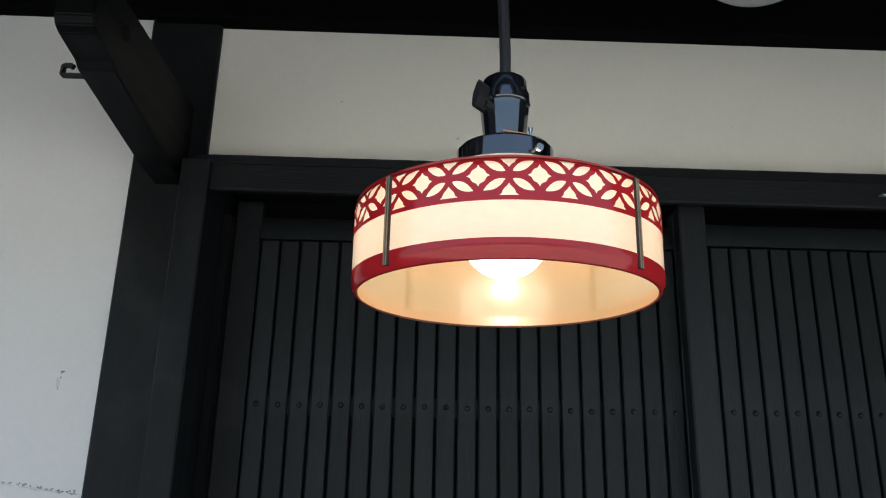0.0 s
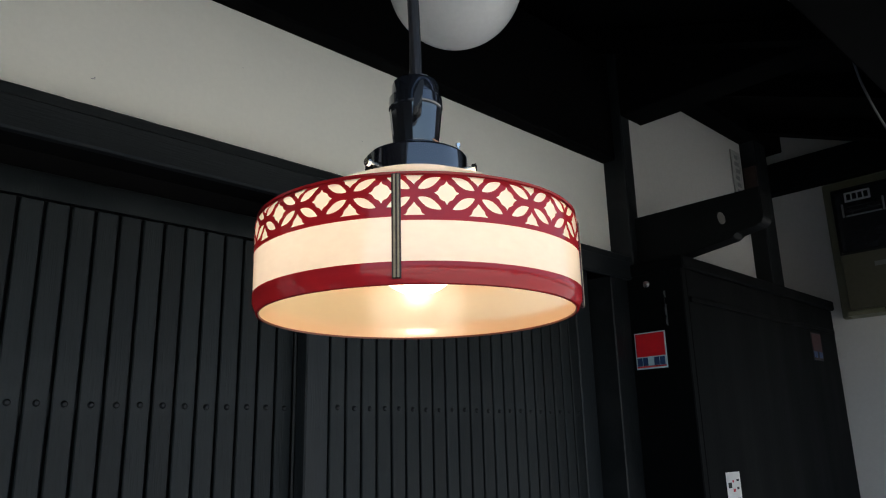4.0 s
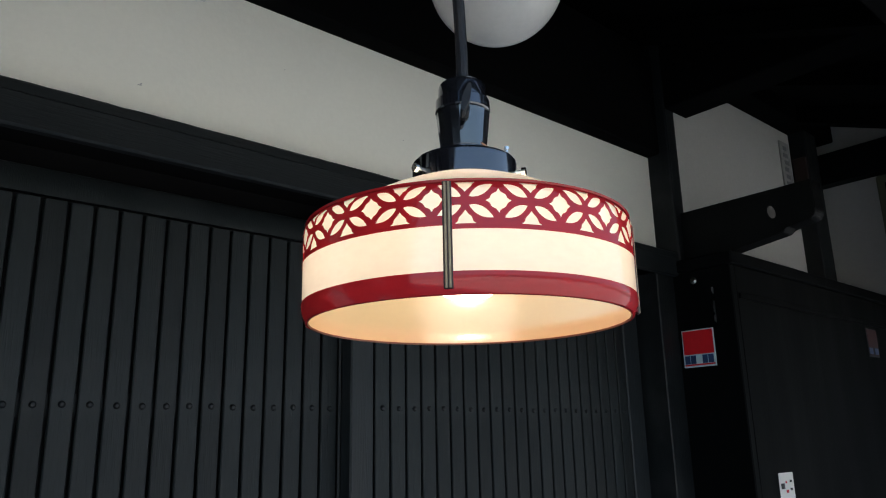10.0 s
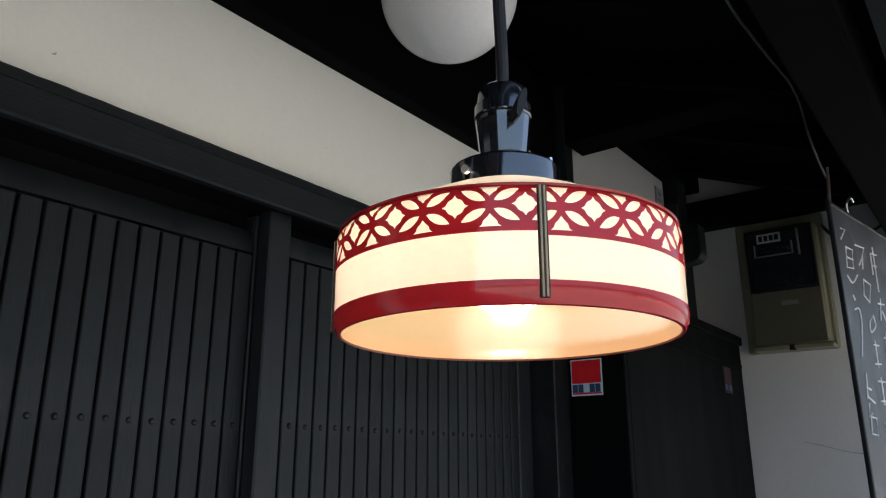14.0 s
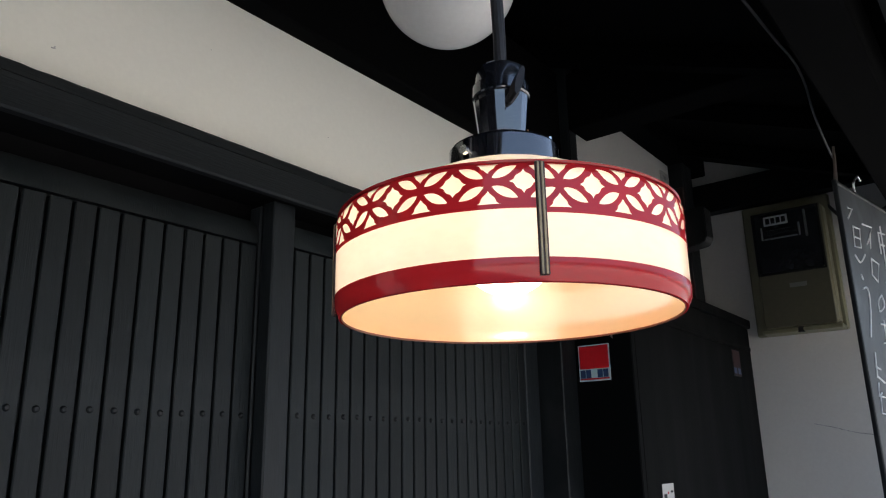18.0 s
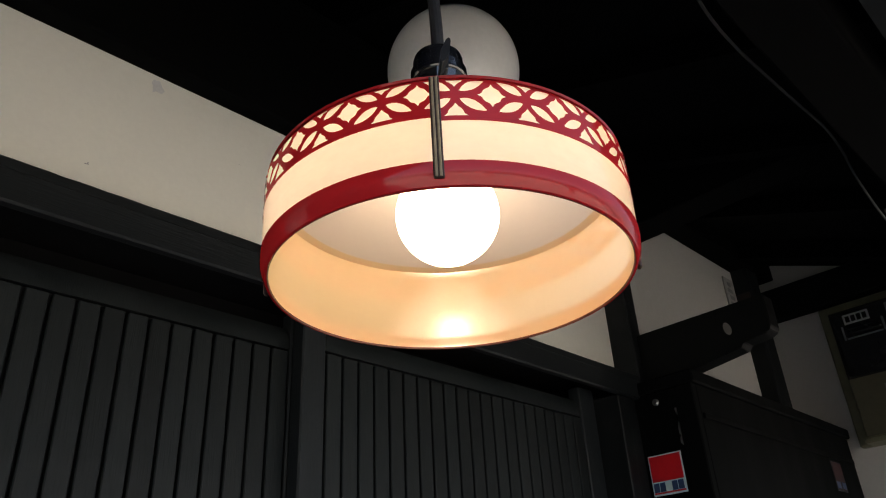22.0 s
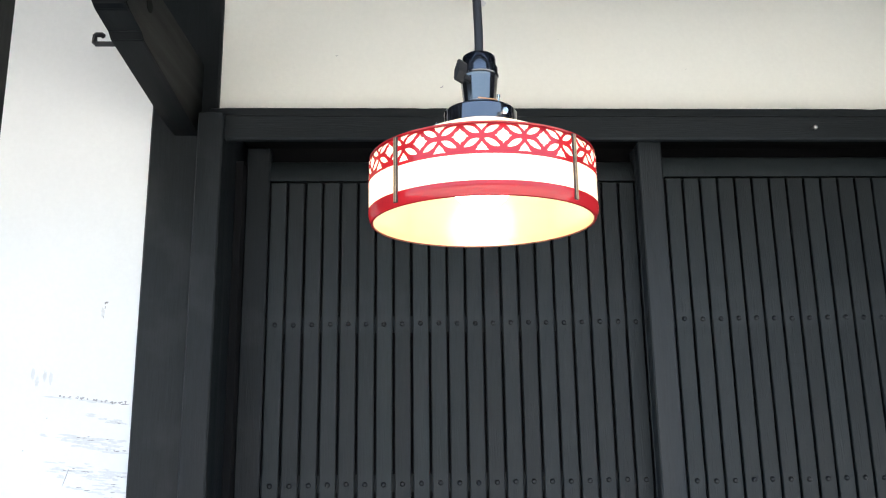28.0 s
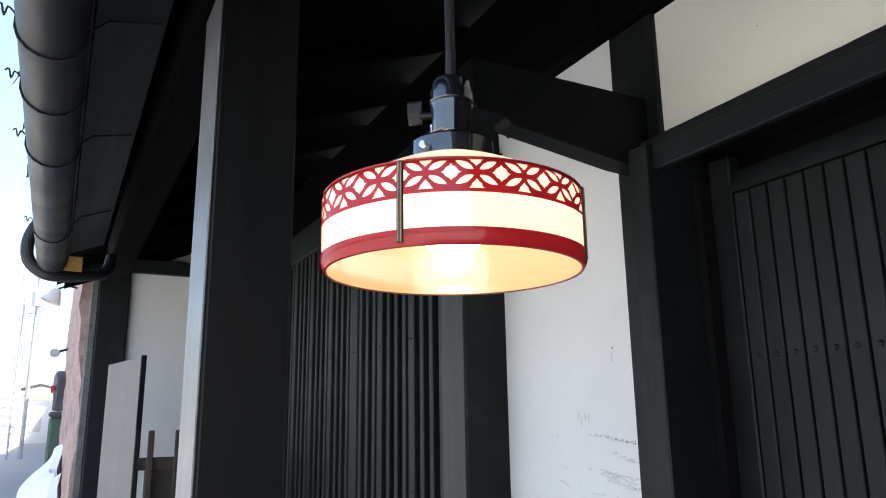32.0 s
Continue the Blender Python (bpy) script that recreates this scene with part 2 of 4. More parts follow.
RED_INK = material("red_ink", (0.55, 0.03, 0.05), 0.8, vary=0.1, bump=0)
BLACK_INK = material("black_ink", (0.03, 0.03, 0.03), 0.8, vary=0.1, bump=0)
FADED_STRIP = material("grimy_pale_strip", (0.31, 0.305, 0.29), 0.8, vary=0.2, scale=30, bump=0.03)
TABLET_WOOD = material("dark_brown_tablet_wood", (0.022, 0.010, 0.006), 0.6, vary=0.3, scale=6, fine=40, stretch=(6, 6, 0.6), bump=0.1)
# shaded copy of KHAKI for the side turned from the street
KHAKI_SHADE = material("shaded_khaki_front", (0.060, 0.058, 0.036), 0.5, vary=0.15, scale=8, bump=0.04)
KHAKI = material("khaki_painted_metal", (0.150, 0.146, 0.090), 0.5, vary=0.12, scale=8, bump=0.04)
METER_GLASS = material("dark_meter_window", (0.012, 0.013, 0.015), 0.12, vary=0.2, bump=0)
PALE_PRINT = material("pale_dial_print", (0.26, 0.27, 0.27), 0.5, vary=0.1, bump=0)
GREY_PRINT = material("grey_print", (0.13, 0.135, 0.135), 0.5, vary=0.1, bump=0)
SLATE = material("chalkboard_slate", (0.024, 0.028, 0.031), 0.55, vary=0.35, scale=5, fine=50, stretch=(3, 3, 0.8), bump=0.05, stain=(9, 0.55, (0.11, 0.12, 0.13)))
CHALK = material("chalk", (0.52, 0.53, 0.53), 0.95, vary=0.2, scale=80, bump=0)
OCHRE = material("yellow_end_block", (0.50, 0.28, 0.07), 0.7, vary=0.2, scale=20)
SOFFIT = material("dark_painted_soffit", (0.0120, 0.0145, 0.0155), 0.55, vary=0.25, scale=3, fine=40, stretch=(0.6, 8, 8), bump=0.1, spec=0.25)
GUTTER = material("dark_gutter", (0.0095, 0.0108, 0.0115), 0.46, vary=0.35, scale=8, bump=0.08, spec=0.22)
PALE_WOOD = material("pale_weathered_board", (0.190, 0.178, 0.160), 0.75, vary=0.2, scale=3, fine=40, stretch=(6, 6, 0.6), bump=0.2)
BROWN_WOOD = material("brown_stake_wood", (0.050, 0.036, 0.028), 0.7, vary=0.3, scale=5, fine=40, bump=0.2)
ASPHALT = material("light_grey_asphalt", (0.30, 0.30, 0.29), 0.85, vary=0.2, scale=2, fine=150, bump=0.4)
PINK_WALL = material("worn_pinkish_wall", (0.36, 0.25, 0.23), 0.85, vary=0.45, scale=5, fine=30, bump=0.5, stain=(6, 0.6, (0.25, 0.25, 0.25)))
SNOW = material("old_snow", (0.78, 0.80, 0.83), 0.7, vary=0.06, scale=8, fine=60, bump=0.3)
FAR_GREY = material("far_house_wall", (0.55, 0.54, 0.52), 0.85, vary=0.2, scale=1)
FAR_WHITE = material("far_pale_wall", (0.78, 0.77, 0.75), 0.85, vary=0.1, scale=1)
FAR_DARK = material("far_dark_roof", (0.08, 0.08, 0.09), 0.7, vary=0.3, scale=1)
GREEN = material("dull_green_plastic", (0.05, 0.10, 0.075), 0.6, vary=0.2, scale=6)
GREY_EDGE = material("stained_grey_render", (0.13, 0.13, 0.13), 0.85, vary=0.5, scale=9, fine=60, bump=0.5, stain=(14, 0.6, (0.05, 0.05, 0.05)))
CONCRETE = material("pole_concrete", (0.40, 0.40, 0.39), 0.8, vary=0.15, scale=4)

# ---- building helpers ----


def thing(name, place, label, category, group="", kind=""):
    e = new(name)
    e.location = place
    return tagged(e, label, category, group, kind)


def hang(ob, parent):
    ob.parent = parent
    if parent.type == 'EMPTY':
        ob.matrix_parent_inverse = Matrix.Translation(-parent.location)
    return ob


def finish(bm, name, mat, smooth=False):
    bmesh.ops.recalc_face_normals(bm, faces=bm.faces)
    me = bpy.data.meshes.new(name)
    bm.to_mesh(me)
    bm.free()
    me.materials.append(mat)
    if smooth:
        me.shade_smooth()
        me.set_sharp_from_angle(angle=radians(24))
    return me


def part(name, bm, mat, parent, label="", smooth=False):
    ob = hang(new(name, finish(bm, name, mat, smooth)), parent)
    return tagged(ob, label) if label else ob


def piece(name, me, place, parent, turn=0.0):
    ob = new(name, me)
    ob.location = place
    ob.rotation_euler[2] = turn
    return hang(ob, parent)


def solid(name, bm, mat, label, category, kind="structure", group="", smooth=False):
    return tagged(new(name, finish(bm, name, mat, smooth)), label, category, group, kind)


def add_box(bm, x0, x1, y0, y1, z0, z1, edge=0.002):
    made = bmesh.ops.create_cube(bm, size=1.0, matrix=Matrix.Translation(((x0 + x1) / 2, (y0 + y1) / 2, (z0 + z1) / 2)) @ Matrix.Diagonal((x1 - x0, y1 - y0, z1 - z0, 1)))
    if edge:
        edges = list({e for v in made["verts"] for e in v.link_edges})
        bmesh.ops.bevel(bm, geom=edges, offset=edge, segments=1, affect='EDGES')
    return bm


def box(x0, x1, y0, y1, z0, z1, edge=0.002):
    return add_box(bmesh.new(), x0, x1, y0, y1, z0, z1, edge)


def prism(points, axis, a, b, edge=0.0):
    """A profile of (u, v) points drawn out along an axis from a to b."""
    bm = bmesh.new()
    put = {"x": lambda u, v, w: (w, u, v), "y": lambda u, v, w: (u, w, v), "z": lambda u, v, w: (u, v, w)}[axis]
    lo = [bm.verts.new(put(u, v, a)) for u, v in points]
    hi = [bm.verts.new(put(u, v, b)) for u, v in points]
    bm.faces.new(lo)
    bm.faces.new(hi[::-1])
    for i in range(len(points)):
        j = (i + 1) % len(points)
        bm.faces.new((lo[i], lo[j], hi[j], hi[i]))
    if edge:
        bmesh.ops.bevel(bm, geom=bm.edges[:], offset=edge, segments=2, affect='EDGES')
    return bm


def lathe(points, centre, steps=96, start=0.0, sweep=2 * math.pi):
    """A profile of (radius, height) points turned round the upright line through centre."""
    bm = bmesh.new()
    full = abs(sweep - 2 * math.pi) < 1e-6
    rings = []
    for i in range(steps if full else steps + 1):
        a = start + sweep * i / steps
        rings.append([bm.verts.new((centre[0] + r * math.cos(a), centre[1] + r * math.sin(a), z)) for r, z in points])
    for i in range(len(rings) if full else len(rings) - 1):
        p, q = rings[i], rings[(i + 1) % len(rings)]
        for k in range(len(points) - 1):
            bm.faces.new((p[k], q[k], q[k + 1], p[k + 1]))
    bmesh.ops.remove_doubles(bm, verts=bm.verts, dist=1e-6)
    return bm


def tube(points, radius, steps=10):
    """A round bar along a line of points."""
    bm = bmesh.new()
    pts = [Vector(p) for p in points]
    rings = []
    up = Vector((0.123, 0.31, 0.94)).normalized()
    for i, p in enumerate(pts):
        d = (pts[min(i + 1, len(pts) - 1)] - pts[max(i - 1, 0)]).normalized()
        u = d.cross(up).normalized()
        v = d.cross(u)
        rings.append([bm.verts.new(p + radius * (math.cos(t) * u + math.sin(t) * v)) for t in (2 * math.pi * k / steps for k in range(steps))])
    for a, b in zip(rings, rings[1:]):
        for k in range(steps):
            bm.faces.new((a[k], a[(k + 1) % steps], b[(k + 1) % steps], b[k]))
    bm.faces.new(rings[0])
    bm.faces.new(rings[-1][::-1])
    return bm


def curve_points(points, n=8):
    """A smooth line through the points."""
    pts = [Vector(points[0])] + [Vector(p) for p in points] + [Vector(points[-1])]
    out = []
    for i in range(1, len(pts) - 2):
        a, b, c, d = pts[i - 1:i + 3]
        for k in range(n):
            t = k / n
            out.append(0.5 * (2 * b + (c - a) * t + (2 * a - 5 * b + 4 * c - d) * t * t + (3 * b - a - 3 * c + d) * t ** 3))
    return out + [pts[-2]]


# ---- ground and street ----
solid("ground", box(-400, 400, -400, 400, -0.2, 0.0, 0), ASPHALT, "light grey asphalt street reaching far off", "street")
solid("pavement", box(-4.2, 4.5, 0.45, 1.6, 0.0, 0.05, 0.006), CONCRETE, "concrete step along the house front", "pavement")

# ---- house front: walls ----
WALL_Y = 1.47
solid("wall_left", box(-1.035, -0.53, WALL_Y, 1.62, 0.05, 2.412, 0), PLASTER, "white plaster wall with dark scuffs near the post", "wall")
wall_left = bpy.data.objects["wall_left"]
random.seed(11)
marks = bmesh.new()
LAYER = itertools.count()


def mark(x, z, w, h, tilt=0.0):
    deep = WALL_Y - 0.0006 - 0.00001 * (next(LAYER) % 60)
    vs = [marks.verts.new((x + w * math.cos(t) * (0.8 + 0.4 * random.random()) + h * math.sin(t) * tilt, deep, z + h * math.sin(t))) for t in (0, 0.9, 1.9, 2.9, 3.8, 4.9, 5.6)]
    marks.faces.new(vs)


smudges = bmesh.new()


def smudge(x, z, w, h):
    deep = WALL_Y - 0.0001 - 0.00001 * (next(LAYER) % 40)
    vs = [smudges.verts.new((x + w * math.cos(t) * (0.7 + 0.5 * random.random()), deep, z + h * math.sin(t) * (0.5 + random.random()) - 0.10 * w * math.cos(t))) for t in [0.45 * k for k in range(14)]]
    smudges.faces.new(vs)


for z0, x0, x1, n, spread in ((1.511, -0.70, -0.545, 14, 0.0012), (1.478, -0.625, -0.560, 12, 0.0025), (1.440, -0.72, -0.545, 26, 0.0025), (1.424, -0.66, -0.545, 20, 0.003), (1.378, -0.69, -0.545, 40, 0.007), (1.352, -0.67, -0.545, 20, 0.010), (1.28, -0.75, -0.56, 24, 0.016), (1.412, -0.815, -0.785, 5, 0.0015)):
    for k in range(n):
        t = random.random() ** 0.8
        smudge(x0 + (x1 - x0) * t, z0 - 0.018 * t + random.gauss(0, spread), 0.006 + 0.016 * random.random() ** 2, 0.0009 + 0.0014 * random.random())
    for k in range(n // 4):
        t = random.random() ** 0.6
        mark(x0 + (x1 - x0) * t, z0 - 0.018 * t + random.gauss(0, spread * 0.6), 0.0020 + 0.006 * random.random() ** 2, 0.0004 + 0.0006 * random.random())
for x, z in ((-0.712, 1.55), (-0.735, 1.556), (-0.61, 1.676), (-0.70, 1.545), (-0.726, 1.54)):
    smudge(x, z, 0.004, 0.010)
part("smudges", smudges, PALE_SCUFF, wall_left, "pale grey smudges")
for x, z, w, h, tl in ((-0.604, 1.694, 0.003, 0.002, 0), (-0.606, 1.684, 0.0008, 0.003, 0), (-0.82, 1.507, 0.0015, 0.002, 0), (-0.80, 1.438, 0.002, 0.0014, 0), (-0.79, 1.437, 0.002, 0.0014, 0), (-0.655, 1.36, 0.0009, 0.018, 0.3), (-0.86, 1.70, 0.0012, 0.001, 0), (-0.70, 1.47, 0.001, 0.001, 0), (-0.74, 1.41, 0.0014, 0.001, 0)):
    mark(x, z, w, h, tl)
for k in range(15):
    t = (k + 0.6 * random.random()) / 15
    for _ in range(1 + k % 3):
        mark(-0.682 + 0.136 * t + random.gauss(0, 0.0012), 1.5128 - 0.0185 * t + random.gauss(0, 0.0012), 0.0014 + 0.0016 * random.random(), 0.0008 + 0.0014 * random.random(), -0.5 + random.random())
for x, z, w, h, tl in ((-0.6035, 1.6945, 0.0036, 0.0012, 0.4), (-0.6065, 1.6925, 0.0012, 0.0026, -0.2), (-0.6085, 1.665, 0.0010, 0.0034, -0.3)):
    mark(x, z, w, h, tl)
part("scuff_marks", marks, SCUFF, wall_left, "dark scuff marks")
solid("wall_over_doors", box(-0.41, 1.53, WALL_Y, 1.62, 2.098, 2.382, 0), PLASTER_CREAM, "cream-white plaster panel above the lintel", "wall")
marks = bmesh.new()
for x, z, w, h, tl in ((-0.155, 2.228, 0.0022, 0.0010, 0.5), (0.072, 2.156, 0.0030, 0.0012, 1.2), (0.074, 2.1585, 0.0012, 0.0016, 0.6), (0.61, 2.20, 0.0014, 0.0009, 0), (0.33, 2.27, 0.0010, 0.0008, 0)):
    mark(x, z, w, h, tl)
smudges = bmesh.new()
for w, h in ((0.012, 0.013), (0.009, 0.010), (0.006, 0.007)):
    smudge(0.160, 2.357, w, h)
part("smudges", smudges, PALE_SCUFF, bpy.data.objects["wall_over_doors"], "pale grey smudge near the beam")
part("speck_marks", marks, SCUFF, bpy.data.objects["wall_over_doors"], "small dark specks")
solid("wall_right", box(1.564, 2.45, 1.44, 1.62, 2.0, 2.70, 0), PLASTER_SIDE, "white plaster panel above the shutter box, darkened for shade", "wall")
solid("wall_side", box(2.66, 2.80, 0.55, 1.62, 0.05, 3.2, 0), PLASTER_SIDE, "plaster side wall carrying a meter, darkened for shade", "wall")
solid("wall_behind_doors", box(-1.2, 2.7, 1.62, 1.72, 0.0, 3.4, 0), DARK_GAP, "dark inner wall behind the sliding doors", "wall")

# ---- posts, lintel and beams ----
solid("post_left", box(-0.537, -0.40, 1.458, 1.60, 0.05, 2.75, 0.004), BLACK_WOOD, "black-stained square timber post beside the doors", "post")
solid("jamb_left", box(-0.418, -0.368, 1.382, 1.60, 0.05, 2.064, 0.003), BLACK_WOOD, "black-stained door jamb", "jamb")
solid("post_right", box(1.52, 1.570, 1.40, 1.60, 0.05, 2.75, 0.004), BLACK_WOOD, "black-stained timber post above the shutter box", "post")
solid("jamb_right", box(1.43, 1.515, 1.42, 1.60, 0.05, 2.02, 0.003), BLACK_WOOD, "black-stained door jamb", "jamb")
solid("post_far", box(2.44, 2.54, 1.38, 1.60, 0.05, 2.75, 0.004), BLACK_WOOD, "black-stained timber post in the corner", "post")
lintel = [(1.478, 2.100), (1.414, 2.084), (1.4065, 2.0815), (1.4035, 2.078), (1.4030, 2.0635), (1.400, 2.061), (1.400, 2.016), (1.403, 2.0125), (1.416, 2.0125), (1.420, 2.016), (1.420, 2.060), (1.478, 2.066)]
lb = prism(lintel, "x", -0.3995, 1.53)
for k in range(95):
    bmesh.ops.bisect_plane(lb, geom=lb.verts[:] + lb.edges[:] + lb.faces[:], plane_co=(-0.39 + 0.02 * k, 0, 0), plane_no=(1, 0, 0))
for v in lb.verts:
    if v.co.z > 2.079 and v.co.y < 1.42:
        w = noise.noise(Vector((v.co.x * 22, 0, 0)))
        v.co.z += 0.0009 * noise.noise(Vector((v.co.x * 60, 3, 0))) - (0.007 * (w - 0.33) if w > 0.33 else 0)
    elif 2.059 < v.co.z < 2.065 and v.co.y < 1.41:
        v.co.z += 0.0008 * noise.noise(Vector((v.co.x * 9, 7, 0)))
solid("lintel", lb, BEAM_WOOD, "black-stained lintel with a worn top edge", "beam")
solid("door_track", box(-0.37, 1.53, 1.474, 1.62, 2.070, 2.0965, 0.001), DARK_GAP, "dark upper track of the sliding doors", "track")
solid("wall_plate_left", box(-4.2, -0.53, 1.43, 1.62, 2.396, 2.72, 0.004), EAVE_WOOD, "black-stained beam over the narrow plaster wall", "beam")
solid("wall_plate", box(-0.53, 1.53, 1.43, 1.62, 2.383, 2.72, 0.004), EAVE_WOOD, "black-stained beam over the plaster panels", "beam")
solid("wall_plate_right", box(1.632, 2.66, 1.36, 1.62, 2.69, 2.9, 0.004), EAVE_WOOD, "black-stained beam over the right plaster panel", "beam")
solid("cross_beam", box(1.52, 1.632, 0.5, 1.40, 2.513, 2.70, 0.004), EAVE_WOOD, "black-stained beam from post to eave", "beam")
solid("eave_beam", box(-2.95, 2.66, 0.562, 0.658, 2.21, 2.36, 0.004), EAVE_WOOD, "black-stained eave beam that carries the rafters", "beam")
solid("side_rail", box(2.60, 2.66, 0.4, 1.44, 2.512, 2.635, 0.003), ARM_WOOD, "black rail across the side wall", "beam")

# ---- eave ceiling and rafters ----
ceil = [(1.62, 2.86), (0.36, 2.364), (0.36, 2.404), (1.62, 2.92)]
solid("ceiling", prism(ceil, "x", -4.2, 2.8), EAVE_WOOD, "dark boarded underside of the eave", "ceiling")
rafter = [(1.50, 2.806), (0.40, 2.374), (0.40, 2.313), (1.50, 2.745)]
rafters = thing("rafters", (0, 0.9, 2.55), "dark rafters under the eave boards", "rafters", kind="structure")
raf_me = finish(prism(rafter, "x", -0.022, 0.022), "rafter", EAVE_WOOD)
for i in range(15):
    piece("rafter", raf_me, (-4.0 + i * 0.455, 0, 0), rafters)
roof = [(2.2, 3.2), (0.34, 2.467), (0.34, 2.507), (2.2, 3.26)]
solid("roof", prism(roof, "x", -4.2, 2.9), FAR_DARK, "dark tiled eave roof", "roof")

# ---- bracket arms ----
ARM = [(1.037, 2.200), (1.037, 2.118), (1.043, 2.106), (1.056, 2.100), (1.112, 2.094), (1.122, 2.082), (1.385, 2.046), (1.470, 2.040), (1.470, 2.200)]


def bracket_arm(x, label):
    arm = thing("bracket_arm", (x, 1.39, 2.05), label, "bracket")
    body = prism(ARM, "x", x - 0.027, x + 0.027, 0.002)
    part("arm_body", body, ARM_WOOD, arm)
    for side in (-1, 1):
        r = lathe([(0.0, 0.0), (0.013, 0.0), (0.013, 0.0012), (0.0, 0.0012)], (0, 0), 20)
        shape = Matrix.Rotation(radians(-14), 4, 'X') @ Matrix.Diagonal((1, 0.72, 1.35, 1)) if x > 1 else Matrix.Identity(4)
        bmesh.ops.transform(r, matrix=Matrix.Translation((x + side * 0.0272, 1.144 if x > 1 else 1.135, 2.139 if x > 1 else 2.153)) @ shape @ Matrix.Rotation(radians(90 * side), 4, 'Y'), verts=r.verts)
        part("peg_hole", r, PALE_WOOD if x > 1 else DARK_GAP, arm, "pale oval peg hole" if x > 1 else "dark round peg hole")
    return arm


arm_left = bracket_arm(-0.461, "black-stained bracket arm with an iron hook")
bracket_arm(1.575, "black-stained bracket arm with a pale oval peg hole")
hook = tube([(-0.486, 1.178, 2.104), (-0.537, 1.178, 2.104), (-0.539, 1.178, 2.106), (-0.539, 1.178, 2.119), (-0.537, 1.178, 2.121), (-0.528, 1.178, 2.121), (-0.524, 1.178, 2.118)], 0.0046, 6)
part("iron_hook", hook, IRON, arm_left, "bent iron hook")

# ---- sliding doors ----
PITCH = 0.038
slat_me = finish(box(-0.0163, 0.0163, 0, 0.012, 0.10, 1.962, 0.0016), "slat", SLAT_WOOD)
rb = lathe([(0.0, -0.0042), (0.0030, -0.0036), (0.0050, -0.0014), (0.0054, 0.0)], (0, 0), 12)
bmesh.ops.rotate(rb, cent=(0, 0, 0), matrix=Matrix.Rotation(radians(-90), 3, 'X'), verts=rb.verts)
for v in rb.verts:
    v.co.y = -abs(v.co.y)
rivet_me = finish(rb, "rivet", RIVET, True)
ROWS_Z = [1.652 - 0.322 * k for k in range(5)]


def sliding_door(name, x0, x1, first, count, y, drop, label):
    d = thing(name, ((x0 + x1) / 2, y, 0.05), label, "door", kind="structure")
    left, right = first - PITCH / 2 - 0.002, first + (count - 0.5) * PITCH + 0.002
    part("stile", box(x0, left, y, y + 0.034, 0.05, 2.04, 0.003), STILE_WOOD if x0 > 0 else BLACK_WOOD, d)
    part("stile", box(right, x1, y, y + 0.034, 0.05, 2.04, 0.003), STILE_WOOD, d)
    z = 1.967 + drop
    part("top_rail", prism([(y + 0.004, z), (y + 0.004, z + 0.008), (y + 0.006, z + 0.020), (y + 0.011, z + 0.034), (y + 0.019, z + 0.046), (y + 0.034, z + 0.052), (y + 0.034, z)], "x", left, right), SLAT_WOOD, d, smooth=True)
    part("bottom_rail", box(left, right, y, y + 0.034, 0.05, 0.098, 0.002), SLAT_WOOD, d)
    part("backing_board", box(left, right, y + 0.016, y + 0.03, 0.098, 1.967 + drop, 0), DARK_GAP, d)
    for z in ROWS_Z:
        part("cross_rail", box(left, right, y + 0.0138, y + 0.0158, z - 0.017, z + 0.017, 0), SLAT_WOOD, d)
    for i in range(count):
        piece("slat", slat_me, (first + i * PITCH, y + 0.001, drop), d)
        for z in ROWS_Z:
            piece("rivet", rivet_me, (first + i * PITCH + 0.001 * math.sin(7 * i), y + 0.001, z + 0.0008 * math.sin(5 * i)), d)
    return d


door_1 = sliding_door("door_1", -0.352, 0.535, -0.281, 21, 1.529, -0.002, "closed charcoal sliding door of narrow riveted slats")
door_2 = sliding_door("door_2", 0.497, 1.415, 0.569, 21, 1.485, -0.006, "closed charcoal sliding door in front of its neighbour")
solid("trim_left", box(-0.368, -0.352, 1.50, 1.60, 0.05, 2.0, 0.001), DARK_GAP, "dark strip beside the sliding door", "trim")
KX, KY, KZ = 0.836, 1.40, 2.036
knob = thing("lintel_hook", (KX, KY, KZ), "small worn metal screw hook in the lintel", "hook")
part("shank", tube([(KX, KY + 0.005, KZ), (KX, KY - 0.012, KZ - 0.002)], 0.0025, 8), STEEL, knob)
kb = bmesh.new()
bmesh.ops.create_uvsphere(kb, u_segments=12, v_segments=8, radius=0.005, matrix=Matrix.Translation((KX, KY - 0.014, KZ - 0.003)))
part("head", kb, STEEL, knob, smooth=True)

# ---- shutter box ----
sb = thing("shutter_box", (2.08, 1.35, 0.05), "black-stained wooden shutter box against the wall", "shutter box")
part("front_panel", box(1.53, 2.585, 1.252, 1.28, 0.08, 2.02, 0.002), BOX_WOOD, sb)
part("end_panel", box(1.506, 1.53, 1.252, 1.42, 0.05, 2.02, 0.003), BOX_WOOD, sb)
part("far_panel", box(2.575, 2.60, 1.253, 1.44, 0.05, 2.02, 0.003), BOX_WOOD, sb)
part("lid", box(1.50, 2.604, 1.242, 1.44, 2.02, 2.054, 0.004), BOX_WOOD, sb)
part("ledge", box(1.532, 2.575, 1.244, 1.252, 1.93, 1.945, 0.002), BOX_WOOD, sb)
bolt = lathe([(0.0, 0.006), (0.006, 0.0055), (0.009, 0.003), (0.0095, 0.0)], (0, 0), 16)
bmesh.ops.transform(bolt, matrix=Matrix.Translation((1.506, 1.358, 1.992)) @ Matrix.Rotation(radians(-90), 4, 'Y'), verts=bolt.verts)
part("bolt_head", bolt, STEEL, sb, "dull round bolt head", True)
